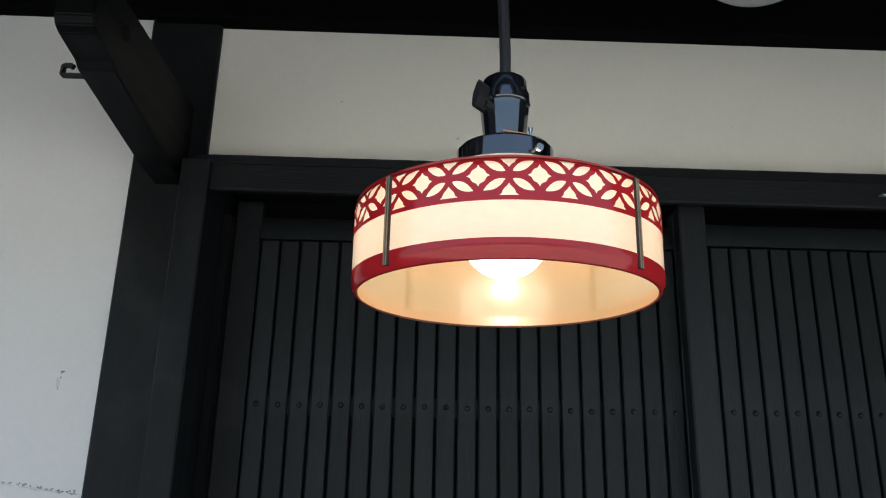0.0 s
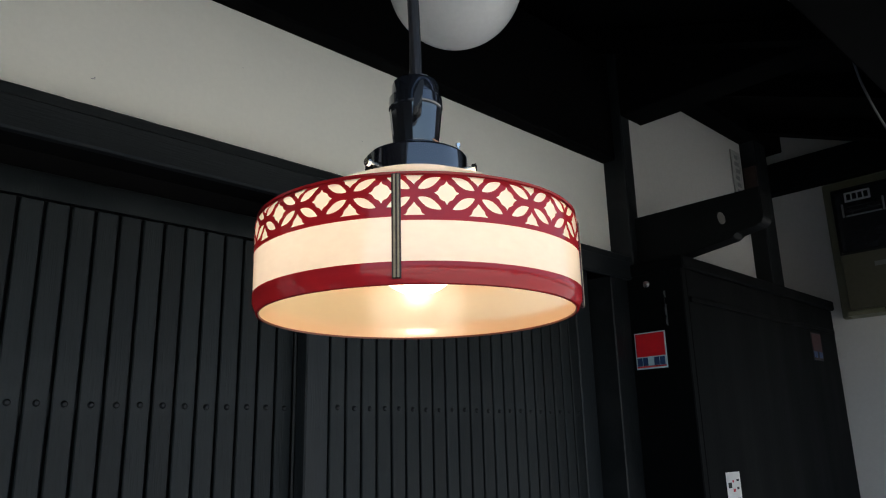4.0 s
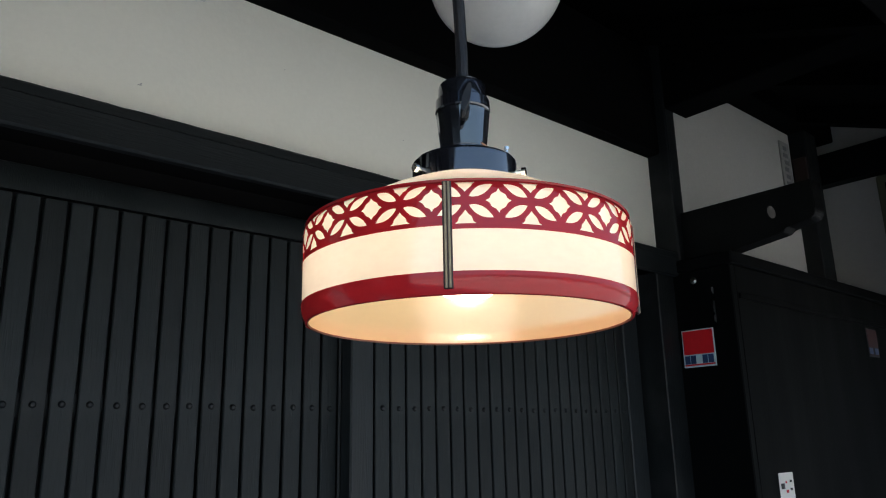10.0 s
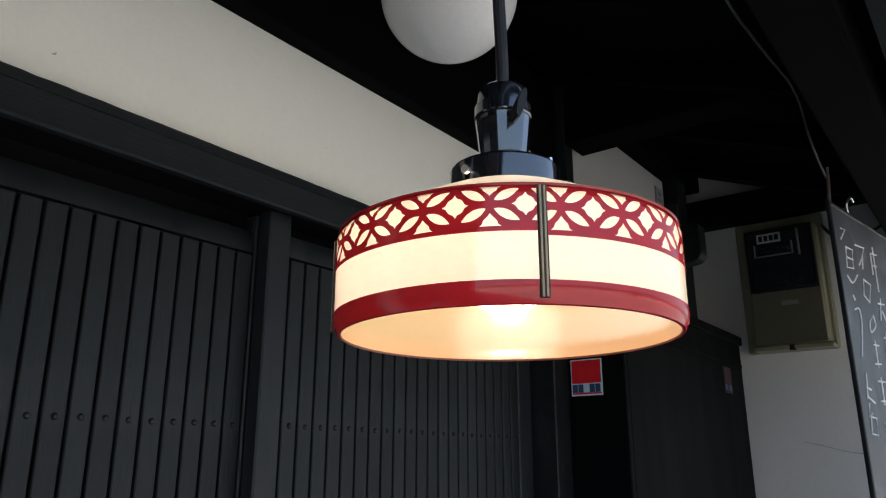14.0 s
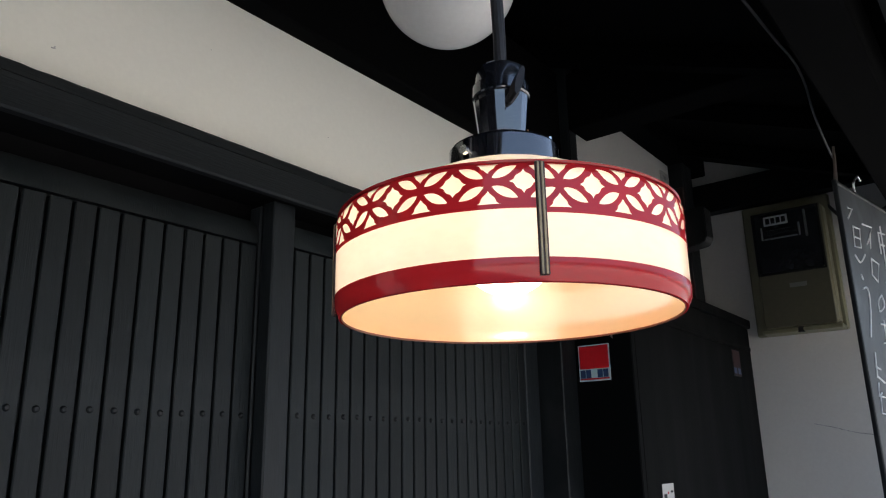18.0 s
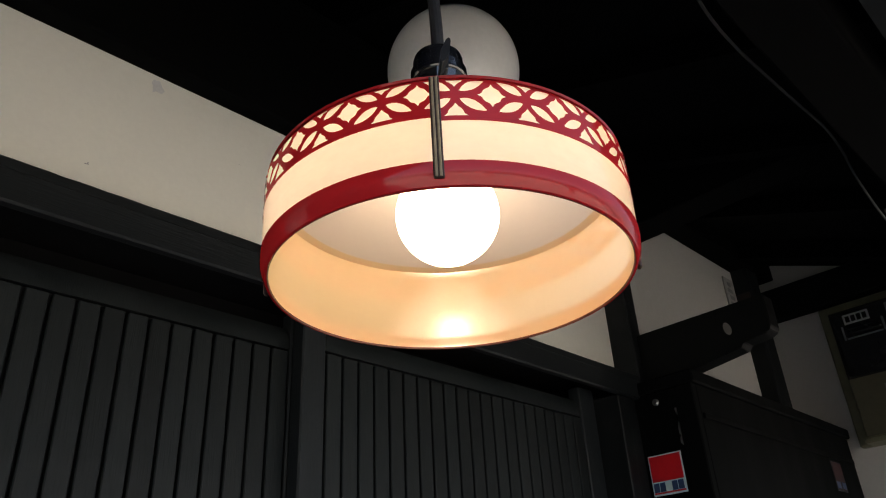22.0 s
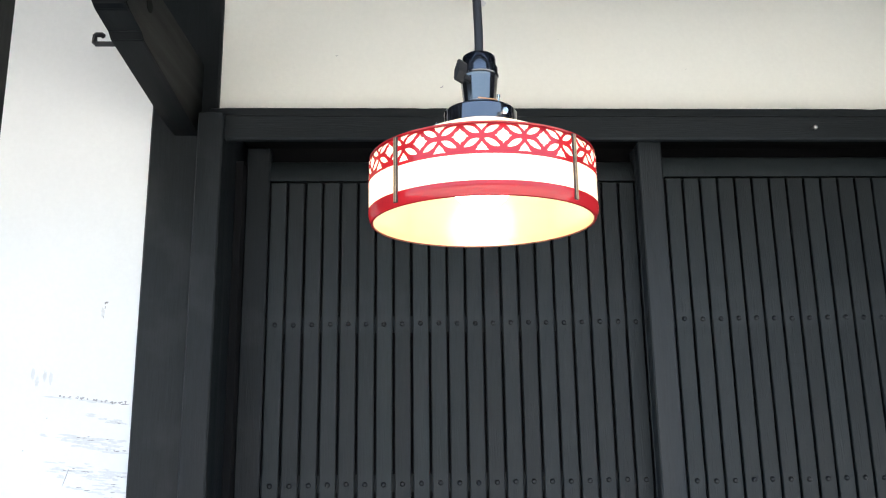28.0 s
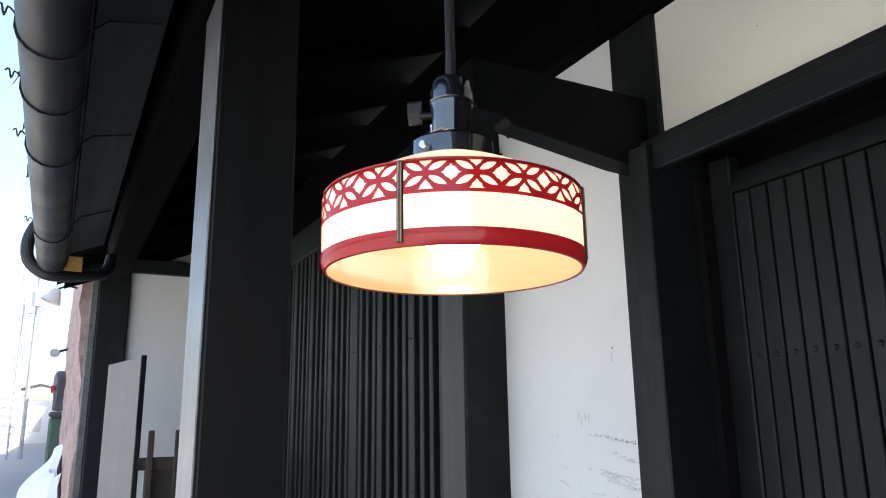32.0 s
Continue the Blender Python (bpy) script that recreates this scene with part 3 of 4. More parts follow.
part("metal_strip", box(1.5030, 1.506, 1.304, 1.3085, 1.872, 1.966, 0), STEEL, sb, "thin bright metal strip")

# ---- alarm signs and notice ----


def alarm_sign(name, origin, across, size, label, faint=False):
    """A small plate in the upright plane through origin; across is the way its width runs."""
    a = Vector(across)
    n = Vector((a.y, -a.x, 0))
    s = thing(name, origin, label, "sign")
    o = Vector(origin)

    def plate(u0, u1, v0, v1, d0, d1):
        bm = bmesh.new()
        c = [o + a * u + n * d + Vector((0, 0, v)) for d in (d0, d1) for u, v in ((u0, v0), (u1, v0), (u1, v1), (u0, v1))]
        vs = [bm.verts.new(p) for p in c]
        for f in ((0, 1, 2, 3), (7, 6, 5, 4), (0, 4, 5, 1), (1, 5, 6, 2), (2, 6, 7, 3), (3, 7, 4, 0)):
            bm.faces.new([vs[i] for i in f])
        return bm
    w, h = size
    pale, red = (SHADED_PALE, SHADED_RED) if faint else (PALE_SIGN, RED_SIGN)
    part("backing", plate(0, w, 0, h, 0, 0.002), pale, s)
    part("red_field", plate(0.003, w - 0.003, h * 0.34, h - 0.003, 0.002, 0.003), red, s)
    part("red_line", plate(0.003, w - 0.003, 0.004, 0.008, 0.002, 0.003), red, s)
    for k in range(5):
        if k != 2:
            u = 0.004 + k * (w - 0.008) / 5
            part("print_bar", plate(u, u + (w - 0.008) / 5 - 0.002, h * 0.09, h * 0.31, 0.002, 0.003), NAVY, s)
    return s


alarm_sign("alarm_sign", (1.505, 1.408, 1.763), (0, -1, 0), (0.092, 0.098), "red and pale blue security plate on black wood")
alarm_sign("alarm_sign", (2.357, 1.2518, 1.828), (1, 0, 0), (0.085, 0.092), "red security plate on the shutter box, darkened for shade", True)
tablet = thing("wall_tablet", (2.385, 1.437, 2.46), "narrow grimy pale tablet with dark characters on the plaster", "tablet")
part("strip", box(2.345, 2.418, 1.433, 1.4398, 2.46, 2.645, 0.002), FADED_STRIP, tablet)
for k in range(6):
    part("print_bar", box(2.362 + 0.004 * (k % 2), 2.402 - 0.005 * (k % 3), 1.4322, 1.433, 2.470 + 0.028 * k, 2.486 + 0.028 * k, 0), GREY_PRINT, tablet)
plaque = thing("brown_plaque", (2.435, 1.40, 2.46), "small dark reddish brown wooden plaque on the corner post", "plaque")
part("board", box(2.428, 2.4398, 1.384, 1.432, 2.465, 2.585, 0.003), TABLET_WOOD, plaque)
part("frame_edge", box(2.4262, 2.428, 1.386, 1.430, 2.467, 2.478, 0.0005), TABLET_WOOD, plaque)
note = thing("paper_notice", (1.66, 1.25, 1.40), "small white paper notice with red and black writing", "notice")
part("sheet", box(1.622, 1.70, 1.2502, 1.2512, 1.36, 1.494, 0), PAPER, note)
for k, (u, v, w, h, mt) in enumerate(((1.630, 1.455, 0.018, 0.03, BLACK_INK), (1.655, 1.468, 0.007, 0.012, RED_INK), (1.655, 1.445, 0.012, 0.016, RED_INK), (1.653, 1.42, 0.013, 0.016, RED_INK),
                                      (1.655, 1.395, 0.012, 0.016, RED_INK), (1.678, 1.47, 0.012, 0.012, BLACK_INK), (1.678, 1.45, 0.010, 0.013, BLACK_INK), (1.676, 1.42, 0.016, 0.02, NAVY), (1.632, 1.40, 0.012, 0.04, RED_INK))):
    part("ink_stroke", box(u, u + w, 1.2494, 1.2502, v, v + h * 0.45, 0), mt, note)

# ---- electric meter on the side wall ----
MX = 2.66
part("crack", tube(curve_points([(MX, 1.08, 1.662), (MX, 1.02, 1.648), (MX, 0.95, 1.628), (MX, 0.88, 1.617)], 5), 0.0016, 5), SCUFF, bpy.data.objects["wall_side"], "thin crooked crack")
meter = thing("electric_meter", (MX, 1.06, 2.0), "khaki metal electric meter box with a dark window", "meter")
part("back_plate", box(MX - 0.03, MX, 0.912, 1.228, 1.988, 2.505, 0.006), KHAKI, meter)
part("case", box(MX - 0.11, MX - 0.03, 0.926, 1.180, 2.0, 2.455, 0.014), KHAKI, meter)
# added sheet that darkens the case front as shade would
part("shaded_front", box(MX - 0.1125, MX - 0.1075, 0.932, 1.174, 2.006, 2.449, 0.002), KHAKI_SHADE, meter, "khaki front darkened for shade")
window = part("window", box(MX - 0.116, MX - 0.110, 0.944, 1.168, 2.210, 2.440, 0.005), METER_GLASS, meter, "dark glass window")
for y0, y1, z0, z1 in ((0.937, 0.944, 2.203, 2.447), (1.168, 1.175, 2.203, 2.447), (0.944, 1.168, 2.440, 2.447), (0.944, 1.168, 2.203, 2.210)):
    part("window_rim", box(MX - 0.1150, MX - 0.1105, y0, y1, z0, z1, 0.002), DARK_GAP, window)
part("dial_plate", box(MX - 0.1175, MX - 0.116, 1.045, 1.130, 2.392, 2.428, 0), PALE_PRINT, meter)
for k in range(4):
    part("dial_mark", box(MX - 0.1182, MX - 0.1175, 1.052 + 0.019 * k, 1.066 + 0.019 * k, 2.399, 2.421, 0), METER_GLASS, meter)
part("lens_block", box(MX - 0.126, MX - 0.116, 1.015, 1.135, 2.352, 2.376, 0.006), METER_GLASS, meter)
for y in (1.006, 1.138):
    part("lens_bracket", box(MX - 0.121, MX - 0.116, y, y + 0.006, 2.338, 2.388, 0.001), GREY_PRINT, meter, "dull grey bracket")
part("lens_bracket", box(MX - 0.121, MX - 0.116, 1.016, 1.134, 2.338, 2.343, 0.001), GREY_PRINT, meter, "dull grey bracket")
# grey upright bar painting the highlight on the window glass
part("window_glint", box(MX - 0.1175, MX - 0.116, 0.982, 0.990, 2.330, 2.432, 0), GREY_PRINT, meter)
part("maker_plate", box(MX - 0.1140, MX - 0.1125, 1.012, 1.070, 2.148, 2.164, 0), GREY_PRINT, meter)
part("seal_knob", tube([(MX - 0.10, 1.055, 2.002), (MX - 0.10, 1.055, 1.984)], 0.012, 12), DARK_GAP, meter, "small dark knob", True)
part("lower_lip", box(MX - 0.108, MX - 0.03, 0.918, 1.188, 1.986, 2.002, 0.003), KHAKI, meter)
solid("meter_cable", tube(curve_points([(2.64, 0.92, 2.46), (2.60, 0.86, 2.38), (2.58, 0.78, 2.37), (2.65, 0.66, 2.45)]), 0.006, 8), RUBBER, "thin black cable sagging from the meter", "cable", kind="")

# ---- hanging chalkboard ----
BX, BY, BTURN = 1.37, 0.695, radians(-9)
board = thing("chalkboard", (BX + 0.3, BY, 1.5), "grey chalkboard with white chalk writing hung from the eave beam", "chalkboard")


def turned(bm):
    """From the board's own u, depth, z to the place where it hangs."""
    bmesh.ops.transform(bm, matrix=Matrix.Translation((BX, BY, 0)) @ Matrix.Rotation(BTURN, 4, 'Z'), verts=bm.verts)
    return bm


part("slate", turned(box(0.010, 0.60, 0.003, 0.008, 1.33, 2.130, 0)), SLATE, board)
part("frame_side", turned(box(0, 0.010, 0, 0.010, 1.32, 2.140, 0.002)), BLACK_WOOD, board)
part("frame_side", turned(box(0.598, 0.612, 0, 0.010, 1.32, 2.140, 0.002)), BLACK_WOOD, board)
part("frame_top", turned(box(0.010, 0.598, 0.0005, 0.0095, 2.130, 2.139, 0.002)), BLACK_WOOD, board)
part("frame_bottom", turned(box(0.010, 0.598, 0.0005, 0.0095, 1.32, 1.333, 0.002)), BLACK_WOOD, board)
for u in (0.012, 0.59):
    for off in (-0.006, 0.006):
        part("cord", turned(tube(curve_points([(u + off, 0.005, 2.132), (u + off * 0.4 - 0.004, 0.000, 2.165), (u - 0.006, -0.004, 2.215)], 5), 0.003, 6)), BROWN_WOOD, board, "reddish brown cord")
part("hook", turned(tube(curve_points([(0.125, 0.005, 2.136), (0.115, 0.0, 2.158), (0.128, -0.006, 2.174), (0.140, -0.006, 2.166)], 5), 0.0028, 8)), STEEL, board, "small bright metal hook")


part("hanging_cord", tube(curve_points([(0.45, 0.657, 2.245), (0.62, 0.690, 2.266), (0.75, 0.702, 2.283), (0.885, 0.704, 2.299), (1.03, 0.705, 2.318), (1.17, 0.705, 2.336), (1.25, 0.705, 2.320), (1.282, 0.704, 2.272), (1.33, 0.700, 2.225), (1.378, 0.695, 2.190)], 6), 0.0024, 8), GREY_CORD, board, "slack grey cord tied to the beam")


def chalk(points, r=0.0021, bend=False):
    line = [(u, 0.0026, v - 0.012) for u, v in points]
    part("chalk_stroke", turned(tube(curve_points(line, 5) if bend else line, r, 6)), CHALK, board)


# first column
chalk([(0.052, 2.098), (0.080, 2.100), (0.043, 2.071)])
chalk([(0.067, 2.058), (0.108, 2.059), (0.097, 2.014), (0.056, 2.010), (0.067, 2.058)])
chalk([(0.061, 2.034), (0.102, 2.035)])
chalk([(0.116, 2.002), (0.076, 1.978), (0.048, 1.990)], bend=True)
chalk([(0.065, 1.949), (0.074, 1.939)])
chalk([(0.063, 1.917), (0.091, 1.922), (0.091, 1.885), (0.059, 1.813)], bend=True)
chalk([(0.069, 1.782), (0.056, 1.729)])
chalk([(0.059, 1.753), (0.085, 1.748)])
chalk([(0.058, 1.733), (0.098, 1.721)])
chalk([(0.059, 1.719), (0.048, 1.691), (0.069, 1.699)])
chalk([(0.058, 1.692), (0.048, 1.658), (0.085, 1.655), (0.090, 1.690), (0.058, 1.692)])
# second column
chalk([(0.131, 2.076), (0.193, 2.080), (0.166, 2.050), (0.141, 2.030)])
chalk([(0.174, 2.060), (0.161, 2.024)])
chalk([(0.153, 1.999), (0.199, 1.993), (0.172, 1.948), (0.139, 1.960), (0.153, 1.999)])
chalk([(0.180, 1.920), (0.149, 1.900), (0.149, 1.878), (0.186, 1.897), (0.180, 1.918)], bend=True)
for z in (1.83, 1.75, 1.66, 1.57):
    chalk([(0.140, z + 0.02), (0.186, z + 0.022)])
    chalk([(0.164, z + 0.03), (0.158, z - 0.03)])
    chalk([(0.138, z - 0.022), (0.182, z - 0.02)])
# third column
chalk([(0.236, 2.076), (0.231, 2.023)])
chalk([(0.236, 2.076), (0.283, 2.080)])
chalk([(0.231, 2.047), (0.267, 2.049)])
chalk([(0.258, 2.095), (0.252, 1.985)])
for z in (1.94, 1.86, 1.77, 1.68, 1.59):
    chalk([(0.230, z + 0.015), (0.276, z + 0.018)])
    chalk([(0.254, z + 0.03), (0.232, z - 0.025)], bend=True)
    chalk([(0.254, z), (0.276, z - 0.026)])

# ---- globe lamp ----
GX, GY, GZ, GR = 0.505, 1.080, 2.334, 0.113
globe = thing("globe_lamp", (GX, GY, GZ + GR), "unlit white opal glass globe lamp under the eave", "lamp")
gp = [(max(GR * math.cos(radians(a)), 0.0), GZ + GR * math.sin(radians(a))) for a in range(-90, 72, 4)]
part("globe", lathe([(0.0, GZ - GR)] + gp[1:], (GX, GY), 64), GLOBE_GLASS, globe, "white opal glass globe", True)
part("fitter", lathe([(0.0, GZ + 0.15), (0.030, GZ + 0.148), (0.046, GZ + 0.125), (0.046, GZ + 0.098), (0.041, GZ + 0.098)], (GX, GY), 40), BAKELITE, globe, "black fitter", True)
part("stem", tube([(GX, GY, GZ + 0.14), (GX, GY, 2.66)], 0.009, 12), IRON, globe)

# ---- pendant lamp ----
CX, CY = 0.080, 0.7145
R = 0.1165
STRAP = radians(221.9)
ZT, ZC, ZB = 1.7335, 1.6815, 1.6708
ZP = (1.7058, 1.7082, 1.7082, 1.7082)  # the hand-painted bands end at uneven heights
lamp = thing("pendant_lamp", (CX, CY, 2.50), "lit cream glass pendant lamp with crimson pattern and black socket", "lamp")
outer = [(R - 0.0035, ZB - 0.0010), (R - 0.001, ZB + 0.003), (R - 0.0002, ZB + 0.006), (R, ZB + 0.009), (R, ZB + 0.013), (R, ZT - 0.006), (R, ZT - 0.003), (R - 0.0015, ZT), (R - 0.007, ZT + 0.0035), (0.097, ZT + 0.0100), (0.084, ZT + 0.0172), (0.072, ZT + 0.0235), (0.060, ZT + 0.0292), (0.050, ZT + 0.0335), (0.042, ZT + 0.0362), (0.034, ZT + 0.0382)]
shade = part("shade", lathe(outer, (CX, CY), 128), CREAM_GLASS, lamp, "glowing cream opal glass shade", True)
inner = [(r - (0.0022 if z < ZT else 0.0015), z - (0.0015 if z > ZT else 0.0)) for r, z in outer[1:]]
turn_in = next(i for i, (r, z) in enumerate(inner) if z > ZT)
part("inner_lining", lathe([(R - 0.0034, ZB - 0.0009)] + inner[:turn_in + 1], (CX, CY), 128), LINING, shade, "cream inner face of the glass panels, tinted with golden glow", True)
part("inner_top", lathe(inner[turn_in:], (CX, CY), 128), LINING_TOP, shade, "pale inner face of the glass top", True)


def pattern_unit():
    """One repeat of the painted band, flat: u 0..1 across, v 0..1 up, with openings for the bare glass."""
    holes = []
    wide, mid = 1.57, 0.55

    def petal(sx, sy):
        n = 12
        p, q = Vector(((0.5 + sx * 0.060) * wide, mid + sy * 0.088)), Vector(((0.5 + sx * 0.415) * wide, mid + sy * 0.335))
        d = q - p
        s = Vector((-d.y, d.x)).normalized() * 0.094
        swell = [math.sin(math.pi * (k / n) ** 0.94) ** 0.84 if 0 < k < n else 0.0 for k in range(n + 1)]
        one = [p + d * (k / n) + s * swell[k] for k in range(n)]
        two = [q - d * (k / n) - s * swell[n - k] for k in range(n)]
        holes.append([(v.x / wide, v.y) for v in one + two])

    def wave(t, deep, ears):
        return 1 - deep * math.sin(math.pi * t) - ears * math.sin(3 * math.pi * t)
    for sx in (-1, 1):
        for sy in (-1, 1):
            petal(sx, sy)
    for sy, wid, base, tip in ((1, 0.158, 0.392, 0.175), (-1, 0.158, 0.448, 0.182)):
        y0, y1 = mid + sy * base, mid + sy * tip
        tri = [(0.5 - wid + 2 * wid * k / 6, y0) for k in range(7)]
        side = [(wid * (1 - k / 9) * wave(k / 9, 0.02, 0.12), y0 + (y1 - y0) * k / 9) for k in range(1, 9)]
        tri += [(0.5 + x, y) for x, y in side] + [(0.5, y1)] + [(0.5 - x, y) for x, y in side[::-1]]
        holes.append(tri)
    star = []
    for (ax, ay), (bx, by) in zip(((0.196, 0), (0, 0.245), (-0.196, 0), (0, -0.245)), ((0, 0.245), (-0.196, 0), (0, -0.245), (0.196, 0))):
        for k in range(9):
            t = k / 9
            pull = wave(t, 0.06, 0.085)
            star.append(((ax + (bx - ax) * t) * pull, mid + (ay + (by - ay) * t) * pull))
    return holes, star


def band_quarter(start, units, shift, foot):
    """The painted band of one glass panel, with its openings, laid on the shade."""
    holes, star = pattern_unit()
    pts, edges, loops = [], [], []

    def loop(line, opening=True):
        k0 = len(pts)
        pts.extend(Vector(p) for p in line)
        edges.extend((k0 + i, k0 + (i + 1) % len(line)) for i in range(len(line)))
        if opening:
            loops.append(line)
    lo, hi = 0.02, units - 0.02
    n = 60
    loop([(lo + (hi - lo) * k / n, 0.0) for k in range(n)] + [(hi, k / 8) for k in range(8)] + [(hi - (hi - lo) * k / n, 1.0) for k in range(n)] + [(lo, 1 - k / 8) for k in range(8)], False)
    for u in range(-1, int(units) + 2):
        for h in holes + [star]:
            base = u + shift - 0.5
            line = [(x + base, y) for x, y in h]
            xs = [p[0] for p in line]
            if max(xs) > lo + 0.10 and min(xs) < hi - 0.10:
                cut = [(min(max(x, lo + 0.03), hi - 0.03), y) for x, y in line]
                loop([p for i, p in enumerate(cut) if abs(p[0] - cut[i - 1][0]) + abs(p[1] - cut[i - 1][1]) > 1e-4])

    def inside(x, y, line):
        odd = False
        for (x0, y0), (x1, y1) in zip(line, line[1:] + line[:1]):
            if (y0 > y) != (y1 > y) and x < (x1 - x0) * (y - y0) / (y1 - y0) + x0:
                odd = not odd
        return odd
    verts, _, tris = geometry.delaunay_2d_cdt(pts, edges, [], 0, 1e-5)[:3]
    bm = bmesh.new()
    vs = [bm.verts.new((v.x, v.y, 0)) for v in verts]
    for t in tris:
        x, y = sum(verts[i].x for i in t) / 3, sum(verts[i].y for i in t) / 3
        if not any(inside(x, y, line) for line in loops):
            bm.faces.new([vs[i] for i in t])
    bmesh.ops.delete(bm, geom=[v for v in bm.verts if not v.link_faces], context='VERTS')
    wide = 2 * math.pi / 4 / units
    for v in bm.verts:
        a = start + v.co.x * wide
        z = foot + v.co.y * (ZT + 0.0025 - foot)
        r = R + 0.0006 - max(0, z - (ZT - 0.003)) * 0.6
        v.co = (CX + r * math.cos(a), CY + r * math.sin(a), z)
    return bm


for q in range(4):
    a0 = STRAP + q * math.pi / 2
    part("pattern_band", band_quarter(a0, 4.75, (0.27 - 4.75 * q) % 1.0, ZP[q]), RED_PAINT, lamp, "crimson band of petals and stars")
    low = [(R - 0.0044, ZB - 0.0006), (R - 0.0040, ZB - 0.0019), (R - 0.0026, ZB - 0.0017), (R - 0.0002, ZB + 0.0026), (R + 0.0005, ZB + 0.006), (R + 0.0007, ZB + 0.0085), (R + 0.0007, ZC - 0.001), (R + 0.0007, ZC)]
    part("lower_band", lathe(low, (CX, CY), 32, a0, math.pi / 2), RED_PAINT, lamp, "crimson painted lower band", True)
    sr = R + 0.0008

    def along(bm):
        bmesh.ops.transform(bm, matrix=Matrix.Translation((CX, CY, 0)) @ Matrix.Rotation(a0, 4, 'Z'), verts=bm.verts)
        return bm
    strap = part("strap", along(box(sr - 0.0012, sr + 0.0008, -0.0027, 0.0027, ZB + 0.0006, ZT + 0.0012, 0.0005)), CAME, lamp, "dark metal strap with two brass lines")
    for off in (-0.0018, 0.0004):
        part("brass_line", along(box(sr + 0.0006, sr + 0.0013, off, off + 0.0014, ZB + 0.0010, ZT + 0.0006, 0.0003)), BRASS, strap)
part("bottom_ring", lathe([(R - 0.0050, ZB - 0.0012), (R - 0.0046, ZB - 0.0021), (R - 0.0041, ZB - 0.0022), (R - 0.0045, ZB - 0.0008), (R - 0.0050, ZB - 0.0012)], (CX, CY), 96), RIM, lamp, "thin brown bottom rim", True)
part("top_ring", lathe([(R - 0.004, ZT + 0.0022), (R - 0.001, ZT + 0.0016), (R - 0.0005, ZT + 0.003), (R - 0.004, ZT + 0.0042), (R - 0.004, ZT + 0.0022)], (CX, CY), 96), RED_PAINT, lamp, "crimson top rim", True)
FZ = 1.771
part("flange", lathe([(0.034, FZ - 0.0006), (0.0382, FZ - 0.0006), (0.0388, FZ + 0.0006), (0.0388, FZ + 0.0168), (0.0376, FZ + 0.0186), (0.0242, FZ + 0.0208), (0.0236, FZ + 0.0212), (0.0236, FZ + 0.0252), (0.0228, FZ + 0.026), (0.0, FZ + 0.026)], (CX, CY), 64), BAKELITE, lamp, "black gallery that holds the glass", True)
SZ = FZ + 0.026
part("socket_lower", lathe([(0.0, SZ), (0.0165, SZ), (0.0172, SZ + 0.003), (0.0200, SZ + 0.0290), (0.0204, SZ + 0.0318), (0.0199, SZ + 0.0326), (0.0194, SZ + 0.0330)], (CX, CY), 18), BAKELITE, lamp, "black bakelite socket with flat facets")
part("socket_cap", lathe([(0.0194, SZ + 0.0328), (0.0203, SZ + 0.0332), (0.0209, SZ + 0.0342), (0.0206, SZ + 0.0424), (0.0198, SZ + 0.0434), (0.0188, SZ + 0.0438), (0.0184, SZ + 0.0530), (0.0176, SZ + 0.0556), (0.0150, SZ + 0.0576), (0.0, SZ + 0.058)], (CX, CY), 48), BAKELITE, lamp, "rounded black socket cap", True)
KA = radians(231)
stem_d = Vector((math.cos(KA), math.sin(KA), 0))
kc = Vector((CX, CY, SZ + 0.0245))
part("key_stem", tube([kc + stem_d * 0.017, kc + stem_d * 0.030], 0.0034, 12), KEY_BLACK, lamp)
kw = prism([(0.0, 0.0118), (0.0016, 0.0098), (0.0030, 0.0), (0.0016, -0.0090), (0.0, -0.0108), (-0.0016, -0.0090), (-0.0030, 0.0), (-0.0016, 0.0098)], "x", -0.0066, 0.0066)
bmesh.ops.transform(kw, matrix=Matrix.Translation(kc + stem_d * 0.0345 + Vector((0, 0, 0.003))) @ Matrix.Rotation(KA, 4, 'Z') @ Matrix.Rotation(radians(-15), 4, 'X'), verts=kw.verts)
part("key", kw, KEY_BLACK, lamp, "black turn key")
for k in range(3):
    a = radians(298 + 120 * k)
    d = Vector((math.cos(a), math.sin(a), 0))
    c = Vector((CX, CY, FZ + 0.006))
    sc = part("gallery_screw", tube([c + d * 0.0375, c + d * 0.0440], 0.0014, 8), CHROME, lamp, "small bright screw")
    part("screw_head", tube([c + d * 0.0440, c + d * 0.0468], 0.0031, 12), CHROME, sc)
a = radians(286)
d, e = Vector((math.cos(a), math.sin(a), 0)), Vector((-math.sin(a), math.cos(a), 0))
c = Vector((CX, CY, SZ + 0.0014)) + d * 0.021
part("spring_wire", tube([c - e * 0.010, c + e * 0.010, c + e * 0.013 - Vector((0, 0, 0.003)), c + e * 0.017 - Vector((0, 0, 0.0035))], 0.0007, 6), COPPER, lamp, "thin copper-coloured spring wire")
pc = Vector((CX, CY, FZ + 0.0190)) + 0.033 * Vector((math.cos(radians(300)), math.sin(radians(300)), 0))
part("pin", tube([pc, pc + Vector((0, 0, 0.006))], 0.0010, 8), CHROME, lamp, "small bright upright pin")
part("pin_head", tube([pc + Vector((0, 0, 0.006)), pc + Vector((0, 0, 0.0085))], 0.0018, 8), CHROME, lamp, "small bright pin head")
